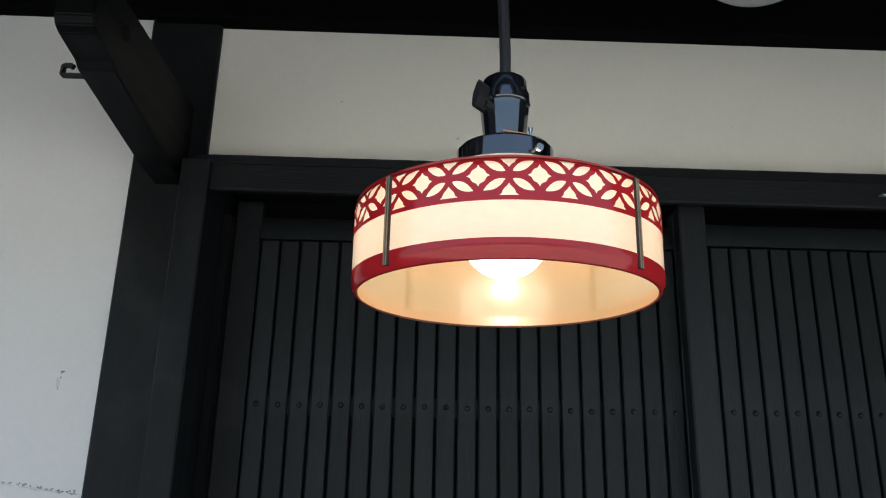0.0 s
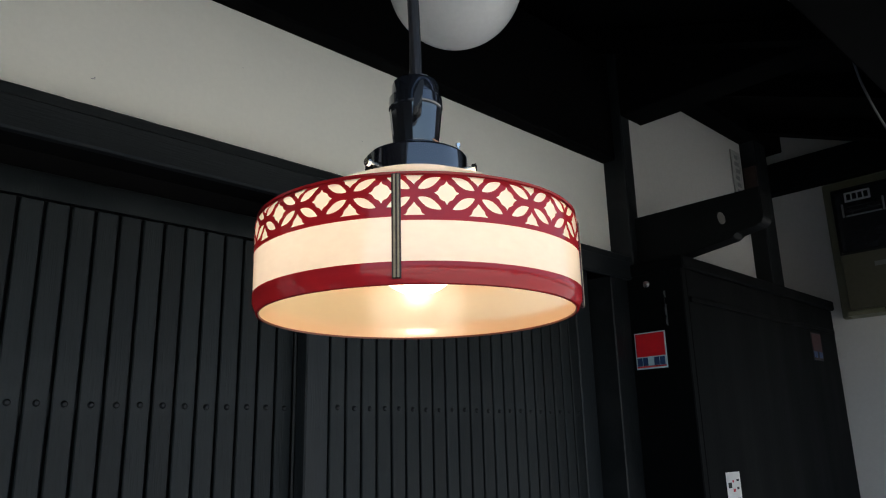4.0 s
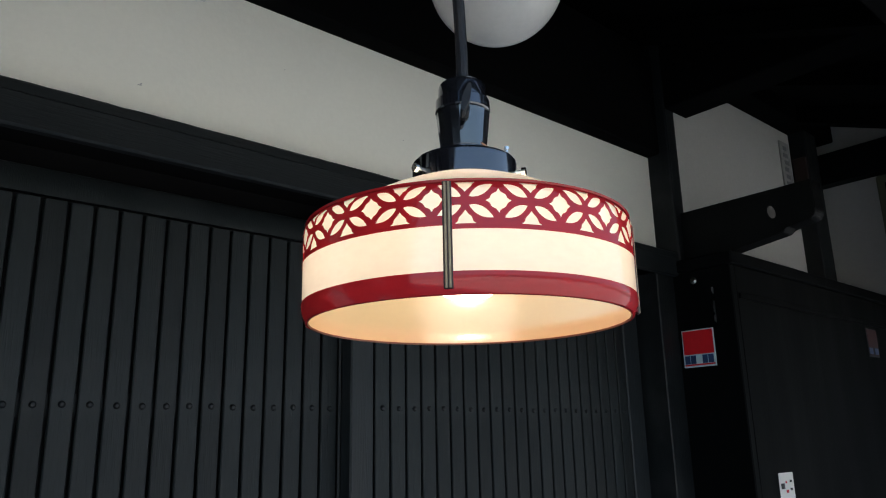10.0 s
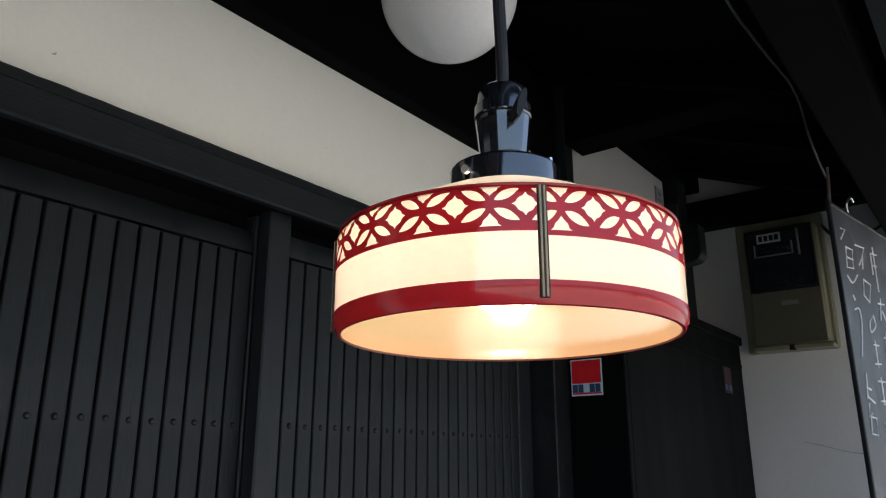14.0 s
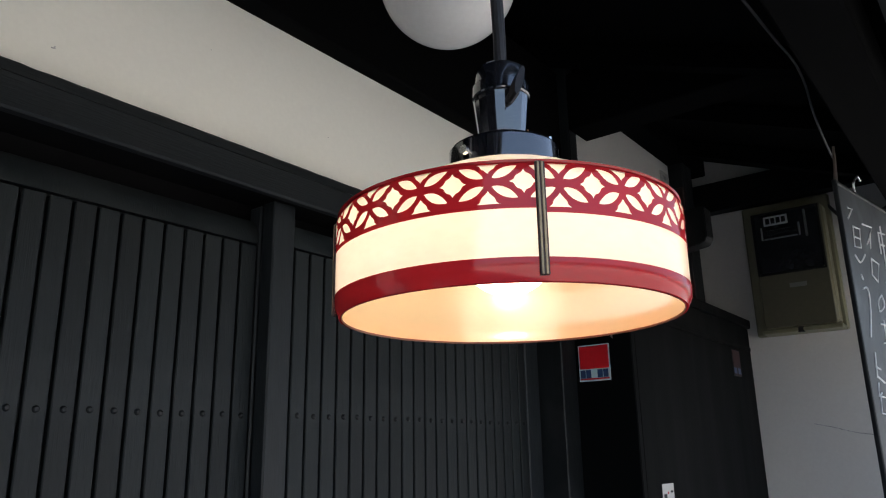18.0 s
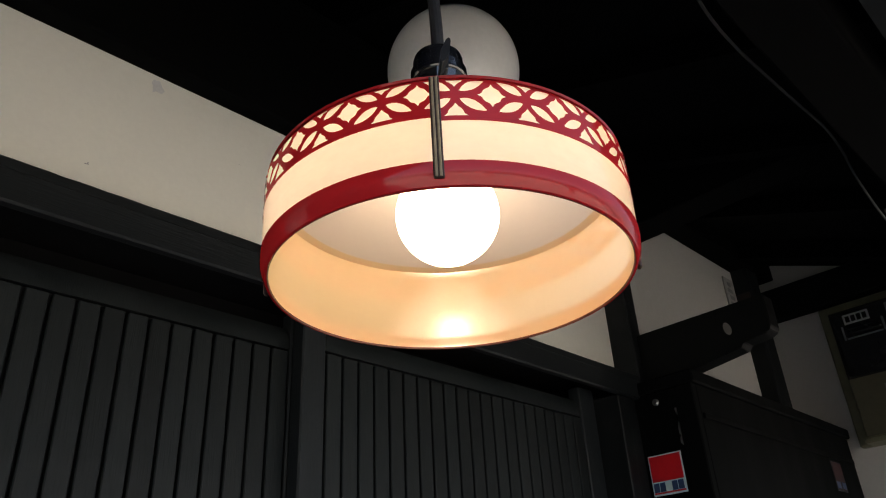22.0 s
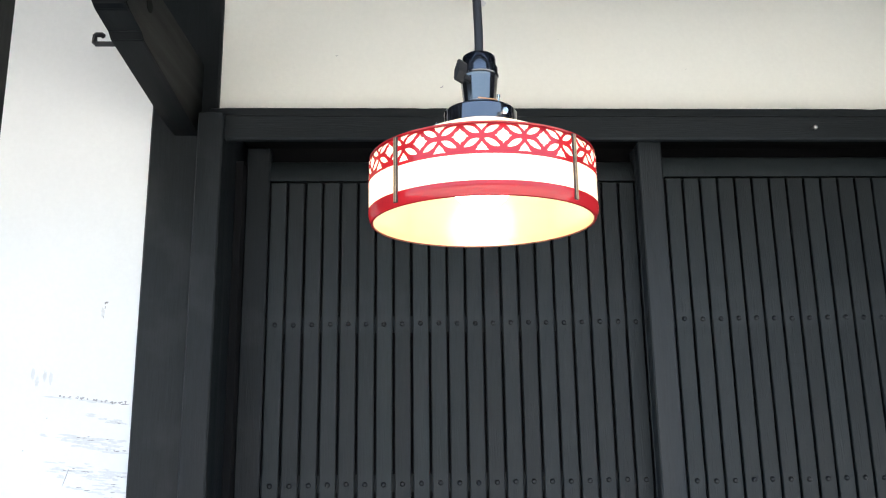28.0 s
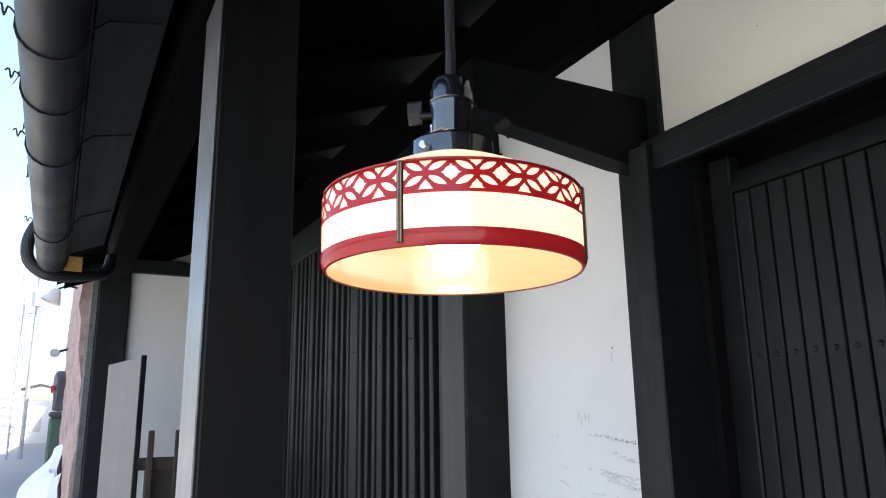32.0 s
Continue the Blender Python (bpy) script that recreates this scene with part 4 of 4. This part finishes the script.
cord_pts = curve_points([(CX, CY, SZ + 0.052), (CX + 0.0005, CY, SZ + 0.09), (CX - 0.003, CY + 0.001, SZ + 0.18), (CX - 0.010, CY, SZ + 0.28), (CX - 0.014, CY, 2.215), (CX - 0.016, CY, 2.36), (CX - 0.016, CY, 2.506)], 6)
part("cord", tube(cord_pts, 0.0048, 12), RUBBER, lamp, "black hanging cord", True)
BZ, BR = 1.7195, 0.034
bp_pts = [(0.0, BZ - BR)] + [(BR * math.cos(radians(t)), BZ + BR * math.sin(radians(t))) for t in range(-84, 52, 6)] + [(0.016, BZ + 0.042), (0.0145, BZ + 0.055)]
bulb = part("bulb", lathe(bp_pts, (CX, CY), 48), BULB_GLOW, lamp, "lit round bulb", True)
fb = bmesh.new()
bmesh.ops.create_uvsphere(fb, u_segments=20, v_segments=14, radius=0.010, matrix=Matrix.Translation((CX, CY, 1.732)))
part("filament", fb, FILAMENT, bulb, "bright filament", True)
part("bulb_cap", lathe([(0.0135, BZ + 0.055), (0.0135, BZ + 0.075), (0.0, BZ + 0.076)], (CX, CY), 32), CHROME, bulb, smooth=True)

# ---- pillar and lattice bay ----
solid("pillar", box(-0.543, -0.405, 0.585, 0.705, 0.05, 2.212, 0.004), GREY_WOOD, "black-stained porch pillar with a sky-lit pale street face", "pillar")
# thin sheet that carries the painted sky sheen
part("face_board", box(-0.541, -0.407, 0.581, 0.5848, 0.05, 2.208, 0.0015), SKYLIT_FACE, bpy.data.objects["pillar"], "street face with its sky sheen painted pale grey")
bay = thing("lattice_bay", (-1.9, 1.42, 0.45), "charcoal projecting lattice bay of upright bars", "lattice", kind="structure")
LY = 1.345
part("side_post", box(-1.158, -1.032, LY, 1.62, 0.05, 2.30, 0.003), BLACK_WOOD, bay)
part("face_board", box(-1.156, -1.034, LY - 0.005, LY - 0.0003, 0.05, 2.29, 0.001), WORN_STILE, bay, "paler worn face board")
part("mid_stile", box(-1.889, -1.814, LY - 0.001, LY + 0.03, 0.45, 2.26, 0.003), SLAT_WOOD, bay)
part("end_post", box(-2.95, -2.84, LY, 1.62, 0.05, 2.30, 0.003), BLACK_WOOD, bay)
part("backing_board", box(-2.85, -1.155, LY + 0.06, LY + 0.075, 0.45, 2.26, 0), DARK_GAP, bay)
part("head_rail", box(-2.95, -1.045, LY - 0.01, 1.62, 2.26, 2.40, 0.003), BEAM_WOOD, bay)
part("sill", box(-2.95, -1.045, LY - 0.02, 1.62, 0.38, 0.45, 0.003), BEAM_WOOD, bay)
thin_me = finish(box(-0.0125, 0.0125, 0, 0.03, 0.45, 2.26, 0.002), "bar", SLAT_WOOD)
wide_me = finish(box(-0.021, 0.021, -0.004, 0.03, 0.45, 2.26, 0.002), "bar", SLAT_WOOD)
nail_me = finish(box(-0.006, 0.006, -0.009, -0.004, -0.002, 0.002, 0), "nail", IRON)
for start, n in ((-1.1785, 11), (-1.926, 15)):
    for k in range(n):
        x = start - 0.0615 * k
        wide_bar = k % 4 == 3
        piece("bar", wide_me if wide_bar else thin_me, (x, LY + 0.003, 0), bay)
        if wide_bar:
            piece("nail", nail_me, (x, LY + 0.003, 1.788), bay)
            piece("nail", nail_me, (x, LY + 0.003, 1.352), bay)
piece("nail", nail_me, (-1.09, LY, 1.352), bay)
piece("nail", nail_me, (-1.85, LY + 0.003, 1.788), bay)

# ---- gutter ----
gut = thing("gutter", (-1.0, 0.35, 2.12), "dark half-round rain gutter tied with wire along the eave", "gutter")
GYC, GZC, GRR = 0.357, 2.135, 0.050
prof = [(GYC + GRR * math.cos(radians(t)), GZC + GRR * math.sin(radians(t))) for t in range(180, 361, 12)]
prof += [(GYC + (GRR - 0.004) * math.cos(radians(t)), GZC + (GRR - 0.004) * math.sin(radians(t))) for t in range(360, 179, -12)]
part("trough", prism(prof, "x", -2.32, 2.9), GUTTER, gut, smooth=True)
for x, reach in ((-1.80, 0.0), (-1.06, -0.05), (-0.76, None), (-0.53, -0.04), (0.02, -0.05), (0.55, 0.06), (1.10, -0.04), (1.62, 0.05), (2.20, 0.0)):
    hoop = [(x, GYC + (GRR + 0.002) * math.cos(radians(t)), GZC + (GRR + 0.002) * math.sin(radians(t))) for t in range(170, 371, 20)]
    part("tie_wire", tube(hoop + ([(x + reach * 0.3, 0.432, 2.172), (x + reach, 0.512, 2.202)] if reach is not None else []), 0.0022, 6), IRON, gut)
    tw = Vector((x, GYC - GRR - 0.002, GZC + 0.012))
    part("twisted_end", tube(curve_points([tw, tw + Vector((0.006, -0.010, 0.006)), tw + Vector((-0.004, -0.015, -0.004)), tw + Vector((0.004, -0.019, 0.010)), tw + Vector((0.010, -0.024, 0.004))], 3), 0.0017, 5), IRON, gut)
for x, drop, wide_ in ((-0.74, 0.016, 0.022), (-1.00, 0.010, 0.030), (-1.34, 0.007, 0.10)):
    y0, z0 = GYC - GRR, GZC
    shred = prism([(x, z0 + 0.006), (x + wide_, z0 + 0.005), (x + wide_ * 0.45, z0 - drop * 0.2), (x + wide_ * 0.3, z0 - drop)], "y", y0 - 0.0035, y0 - 0.002)
    for v in shred.verts:
        if v.co.z < z0:
            v.co.y -= 0.5 * (z0 - v.co.z)
    part("torn_shred", shred, RUBBER, gut, "torn dark shred on the gutter lip")
for z in (2.143, 2.158):
    part("back_bead", tube([(-2.32, GYC + GRR, z), (2.9, GYC + GRR, z)], 0.004, 8), GUTTER, gut, smooth=True)
part("end_block", box(-2.36, -2.32, GYC - 0.01, GYC + 0.10, 2.10, 2.155, 0.003), OCHRE, gut, "yellow wooden end block")
hose = curve_points([(-2.33, 0.335, 2.30), (-2.33, 0.295, 2.262), (-2.33, 0.274, 2.20), (-2.33, 0.280, 2.135), (-2.33, 0.318, 2.095), (-2.33, 0.369, 2.080), (-2.36, 0.46, 2.092), (-2.44, 0.54, 2.125), (-2.5, 0.56, 2.20)], 6)
part("drain_hose", tube(hose, 0.022, 12), RUBBER, gut, "bent black drain hose", True)
solid("soffit_board", prism([(0.413, 2.170), (0.522, 2.212), (0.520, 2.224), (0.413, 2.184)], "x", -2.34, 2.9), SOFFIT, "dark painted soffit board behind the gutter", "board")
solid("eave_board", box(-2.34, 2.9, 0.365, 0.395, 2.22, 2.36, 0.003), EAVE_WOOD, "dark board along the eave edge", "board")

# ---- neighbouring house end ----
solid("wall_neighbour", box(-4.15, -4.0, 0.74, 1.62, 0.05, 2.43, 0), PLASTER, "white plaster wall of the next bay", "wall")
solid("post_neighbour", box(-4.1, -3.96, 0.584, 0.745, 0.05, 2.50, 0.004), BLACK_WOOD, "black-stained corner post", "post")
solid("beam_neighbour", box(-4.1, -3.95, 0.40, 1.62, 2.43, 2.51, 0.003), BEAM_WOOD, "black-stained tie beam", "beam")
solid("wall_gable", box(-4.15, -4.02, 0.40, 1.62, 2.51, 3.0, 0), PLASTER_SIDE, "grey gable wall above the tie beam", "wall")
solid("wall_back_left", box(-4.15, -2.9, 1.50, 1.62, 0.05, 3.0, 0), BLACK_WOOD, "dark wooden wall beyond the lattice", "wall")
solid("wall_edge", box(-4.16, -4.0, 0.545, 0.582, 0.0, 2.6, 0.004), GREY_EDGE, "worn grey rendered edge of the wall", "wall")
plank = thing("leaning_plank", (-2.96, 0.68, 0.05), "pale weathered plank standing upright", "plank")
pb = box(-0.262, 0.262, -0.006, 0.006, 0.05, 1.83, 0.002)
bmesh.ops.transform(pb, matrix=Matrix.Translation((-2.96, 0.68, 0)) @ Matrix.Rotation(math.atan2(0.10, 0.52), 4, 'Z'), verts=pb.verts)
part("board", pb, PALE_WOOD, plank)
pe = box(0.262, 0.272, -0.012, 0.010, 0.05, 1.835, 0.002)
bmesh.ops.transform(pe, matrix=Matrix.Translation((-2.96, 0.68, 0)) @ Matrix.Rotation(math.atan2(0.10, 0.52), 4, 'Z'), verts=pe.verts)
part("edge_batten", pe, BLACK_WOOD, plank, "black batten along one edge")
rack = thing("stake_fence", (-2.65, 0.85, 0.05), "small dark brown wooden fence with upright stakes", "fence")
for k in range(1, 6):
    part("stake", box(-2.66, -2.64, 0.66 + 0.105 * k, 0.683 + 0.105 * k, 0.05, 1.527, 0.002), BROWN_WOOD, rack)
part("stake", box(-2.66, -2.64, 0.715, 0.732, 0.05, 1.53, 0.002), BLACK_WOOD, rack, "black stake")
part("rail", box(-2.69, -2.66, 0.735, 1.3, 1.37, 1.42, 0.003), BROWN_WOOD, rack)
part("rail", box(-2.69, -2.66, 0.735, 1.3, 0.40, 0.45, 0.003), BROWN_WOOD, rack)
part("lower_panel", box(-2.70, -2.692, 0.765, 1.3, 0.42, 1.372, 0.002), BROWN_WOOD, rack, "dark brown boarding below the rail")

# ---- street beyond ----
pw = bmesh.new()
bmesh.ops.create_grid(pw, x_segments=60, y_segments=40, size=0.5, matrix=Matrix.Translation((-8.075, 0.52, 1.8)) @ Matrix.Rotation(radians(90), 4, 'X') @ Matrix.Diagonal((7.85, 3.6, 1, 1)))
for v in pw.verts:
    v.co.y += 0.045 * noise.noise(v.co * 2.5) + 0.025 * noise.noise(v.co * 9)
back = bmesh.ops.extrude_face_region(pw, geom=pw.faces[:])
for v in back["geom"]:
    if isinstance(v, bmesh.types.BMVert):
        v.co.y = 0.735
solid("wall_pink", pw, PINK_WALL, "rough worn pinkish wall along the street", "wall")
random.seed(4)
heap = bmesh.new()
bmesh.ops.create_grid(heap, x_segments=70, y_segments=40, size=0.5, matrix=Matrix.Translation((-6.3, 0.27, 0)) @ Matrix.Diagonal((3.0, 0.46, 1, 1)))
for v in heap.verts:
    along = math.cos(max(-1.0, min(1.0, (v.co.x + 6.3) / 1.5)) * math.pi / 2) ** 0.45
    across = max(0.0, min(1.0, (v.co.y - 0.04) / 0.40))
    lump = 0.10 * noise.noise(v.co * 3.1) + 0.05 * noise.noise(v.co * 6.5)
    v.co.z = max(-0.02, along * (1.36 * across ** 0.5 + 1.5 * lump * (0.3 + across)))
    v.co.y += 0.05 * noise.noise(Vector((v.co.x * 4, v.co.z * 5, 2.0)))
base = bmesh.ops.extrude_face_region(heap, geom=heap.faces[:])
for v in base["geom"]:
    if isinstance(v, bmesh.types.BMVert):
        v.co.z = -0.03
solid("snow_heap", heap, SNOW, "heap of old lumpy snow against the wall", "snow", kind="stuff", smooth=True)
cone = thing("street_lamp", (-7.0, 0.5, 2.7), "white conical lamp shade hung out from the wall", "lamp")
sh = lathe([(0.015, 0.14), (0.035, 0.13), (0.096, 0.0), (0.091, 0.0), (0.031, 0.124)], (0, 0), 24)
bmesh.ops.transform(sh, matrix=Matrix.Translation((-7.0, 0.292, 2.677)) @ Matrix.Rotation(radians(-22), 4, 'X'), verts=sh.verts)
part("shade", sh, FAR_GREY, cone, smooth=True)
part("bracket", tube([(-7.0, 0.340, 2.80), (-7.0, 0.42, 2.84), (-7.0, 0.53, 2.82)], 0.010, 8), IRON, cone)
flood = thing("flood_lamp", (-9.0, 0.5, 2.4), "round grey flood lamp on a wall bracket", "lamp")
fl = lathe([(0.0, 0.0), (0.048, 0.0), (0.054, 0.02), (0.034, 0.09), (0.0, 0.10)], (0, 0), 20)
bmesh.ops.transform(fl, matrix=Matrix.Translation((-8.95, 0.366, 2.388)) @ Matrix.Rotation(radians(-100), 4, 'Y'), verts=fl.verts)
part("head", fl, CONCRETE, flood, smooth=True)
part("bracket", tube([(-9.05, 0.38, 2.40), (-9.05, 0.53, 2.45)], 0.015, 8), IRON, flood)
awn = thing("rolled_awning", (-9.0, 0.5, 1.8), "dark folded cloth awning with a red edge", "awning")
ab = box(-9.6, -9.0, 0.40, 0.56, 1.74, 2.19, 0.02)
bmesh.ops.subdivide_edges(ab, edges=ab.edges[:], cuts=3, use_grid_fill=True)
for v in ab.verts:
    v.co += 0.05 * Vector(noise.noise_vector(v.co * 7))
part("cloth", ab, FAR_DARK, awn, smooth=True)
part("edge", box(-9.62, -8.98, 0.365, 0.40, 1.96, 2.02, 0.004), RED_INK, awn, "red edge")
bin_ = thing("green_bin", (-10.0, 0.42, 0.0), "dull green upright bin against the wall", "bin")
part("body", box(-10.3, -9.8, 0.375, 0.565, 0.0, 1.68, 0.03), GREEN, bin_)
part("lid", box(-10.32, -9.78, 0.365, 0.572, 1.68, 1.74, 0.02), FAR_DARK, bin_)


def pole(x, y, h):
    p = thing("utility_pole", (x, y, 0), "distant grey utility pole with a ladder-like side mast", "pole", "street poles")
    part("mast", lathe([(0.11, 0.0), (0.08, h), (0.0, h)], (x, y), 16), CONCRETE, p, smooth=True)
    part("side_mast", tube([(x, y - 0.62, 0.0), (x, y - 0.62, h * 0.78)], 0.05, 10), CONCRETE, p, smooth=True)
    for k in range(12):
        part("rung", tube([(x, y - 0.62, 1.6 + 0.55 * k), (x, y, 1.6 + 0.55 * k)], 0.025, 6), CONCRETE, p)
    for z in (h - 0.5, h - 1.3):
        part("crossarm", box(x - 0.05, x + 0.05, y - 0.9, y + 0.9, z, z + 0.1, 0.01), FAR_GREY, p)
    part("transformer", lathe([(0.0, h - 3), (0.28, h - 3), (0.28, h - 2.2), (0.0, h - 2.15)], (x + 0.35, y), 20), FAR_GREY, p, smooth=True)


pole(-45, -0.9, 11)
pole(-75, -2.4, 11)
lines = thing("overhead_cables", (-45, -0.9, 10), "thin dark overhead cables between the street poles", "cables", "")
for dy, z in ((-0.8, 10.6), (0.0, 10.7), (0.8, 10.6), (0.3, 8.6), (0.3, 8.2)):
    for x0, y0, x1, y1 in ((-75, -2.4, -45, -0.9),):
        part("cable", tube(curve_points([(x0, y0 + dy, z), ((x0 + x1) / 2, (y0 + y1) / 2 + dy, z - 0.5), (x1, y1 + dy, z)], 6), 0.014, 5), IRON, lines)
# heights are raised, out of view, so their shadow covers the road
for k, (x, w, h, d, mt) in enumerate(((-16.2, 8, 6.0, 0.75, FAR_GREY), (-25, 9, 6.4, 0.82, FAR_DARK), (-35, 10, 6.2, 0.95, FAR_GREY), (-47.5, 14, 6.6, 1.1, FAR_GREY), (-75, 40, 6.6, 1.45, FAR_DARK))):
    hs = thing("far_house", (x, d + 3, 0), "distant town house along the street, raised to shade the road", "house", "far houses")
    part("wall", box(x - w / 2, x + w / 2, d, d + 6, 0, h, 0.02), mt, hs)
    part("roof", prism([(d - 0.04, h), (d + 3, h + 1.6), (d + 6.5, h), (d + 6.5, h + 0.15), (d + 3, h + 1.8), (d - 0.04, h + 0.15)], "x", x - w / 2 - 0.3, x + w / 2 + 0.3), FAR_DARK, hs)
    for j in range(3):
        part("window", box(x - w / 2 + 0.6 + j * w / 3, x - w / 2 + 0.6 + j * w / 3 + w / 5, d - 0.03, d, h * 0.35, h * 0.7, 0), METER_GLASS, hs)
# never in view: added to shape the reflections and light from the street
for k, (x, w, h) in enumerate(((-38, 12, 2.9), (-22, 9, 2.7), (-10, 9, 2.8), (0, 9, 2.6), (10, 9, 2.8))):
    hs = thing("house_opposite", (x, -13, 0), "unseen plain grey house across the street, added for reflections", "house", "houses opposite")
    part("wall", box(x - w / 2, x + w / 2, -16, -10.5, 0, h, 0.02), FAR_GREY, hs)
    part("roof", prism([(-10.0, h), (-13, h + 0.9), (-16.5, h)], "x", x - w / 2 - 0.2, x + w / 2 + 0.2), FAR_DARK, hs)
shed = thing("louvred_shed", (-72, -5.5, 0), "distant white shed with horizontal louvres across the street end", "shed", "far houses")
part("wall", box(-74, -70, -9.0, -2.2, 0, 4.7, 0.02), FAR_WHITE, shed)
for k in range(6):
    part("louvre", box(-70.0, -69.85, -9.0, -2.2, 0.5 + 0.7 * k, 0.62 + 0.7 * k, 0.01), FAR_GREY, shed)
end_house = thing("far_house", (-92, -1, 0), "distant pale house across the end of the street", "house", "far houses")
part("wall", box(-96, -90, -7.0, 5.0, 0, 4.4, 0.02), FAR_WHITE, end_house)
part("roof", prism([(-7.6, 4.4), (-1, 6.2), (5.6, 4.4), (5.6, 4.6), (-1, 6.5), (-7.6, 4.6)], "x", -96.5, -89.5), FAR_GREY, end_house)
for j in range(3):
    part("window", box(-90, -89.95, -5.6 + 3.4 * j, -4.0 + 3.4 * j, 1.2, 2.8, 0), FAR_GREY, end_house)
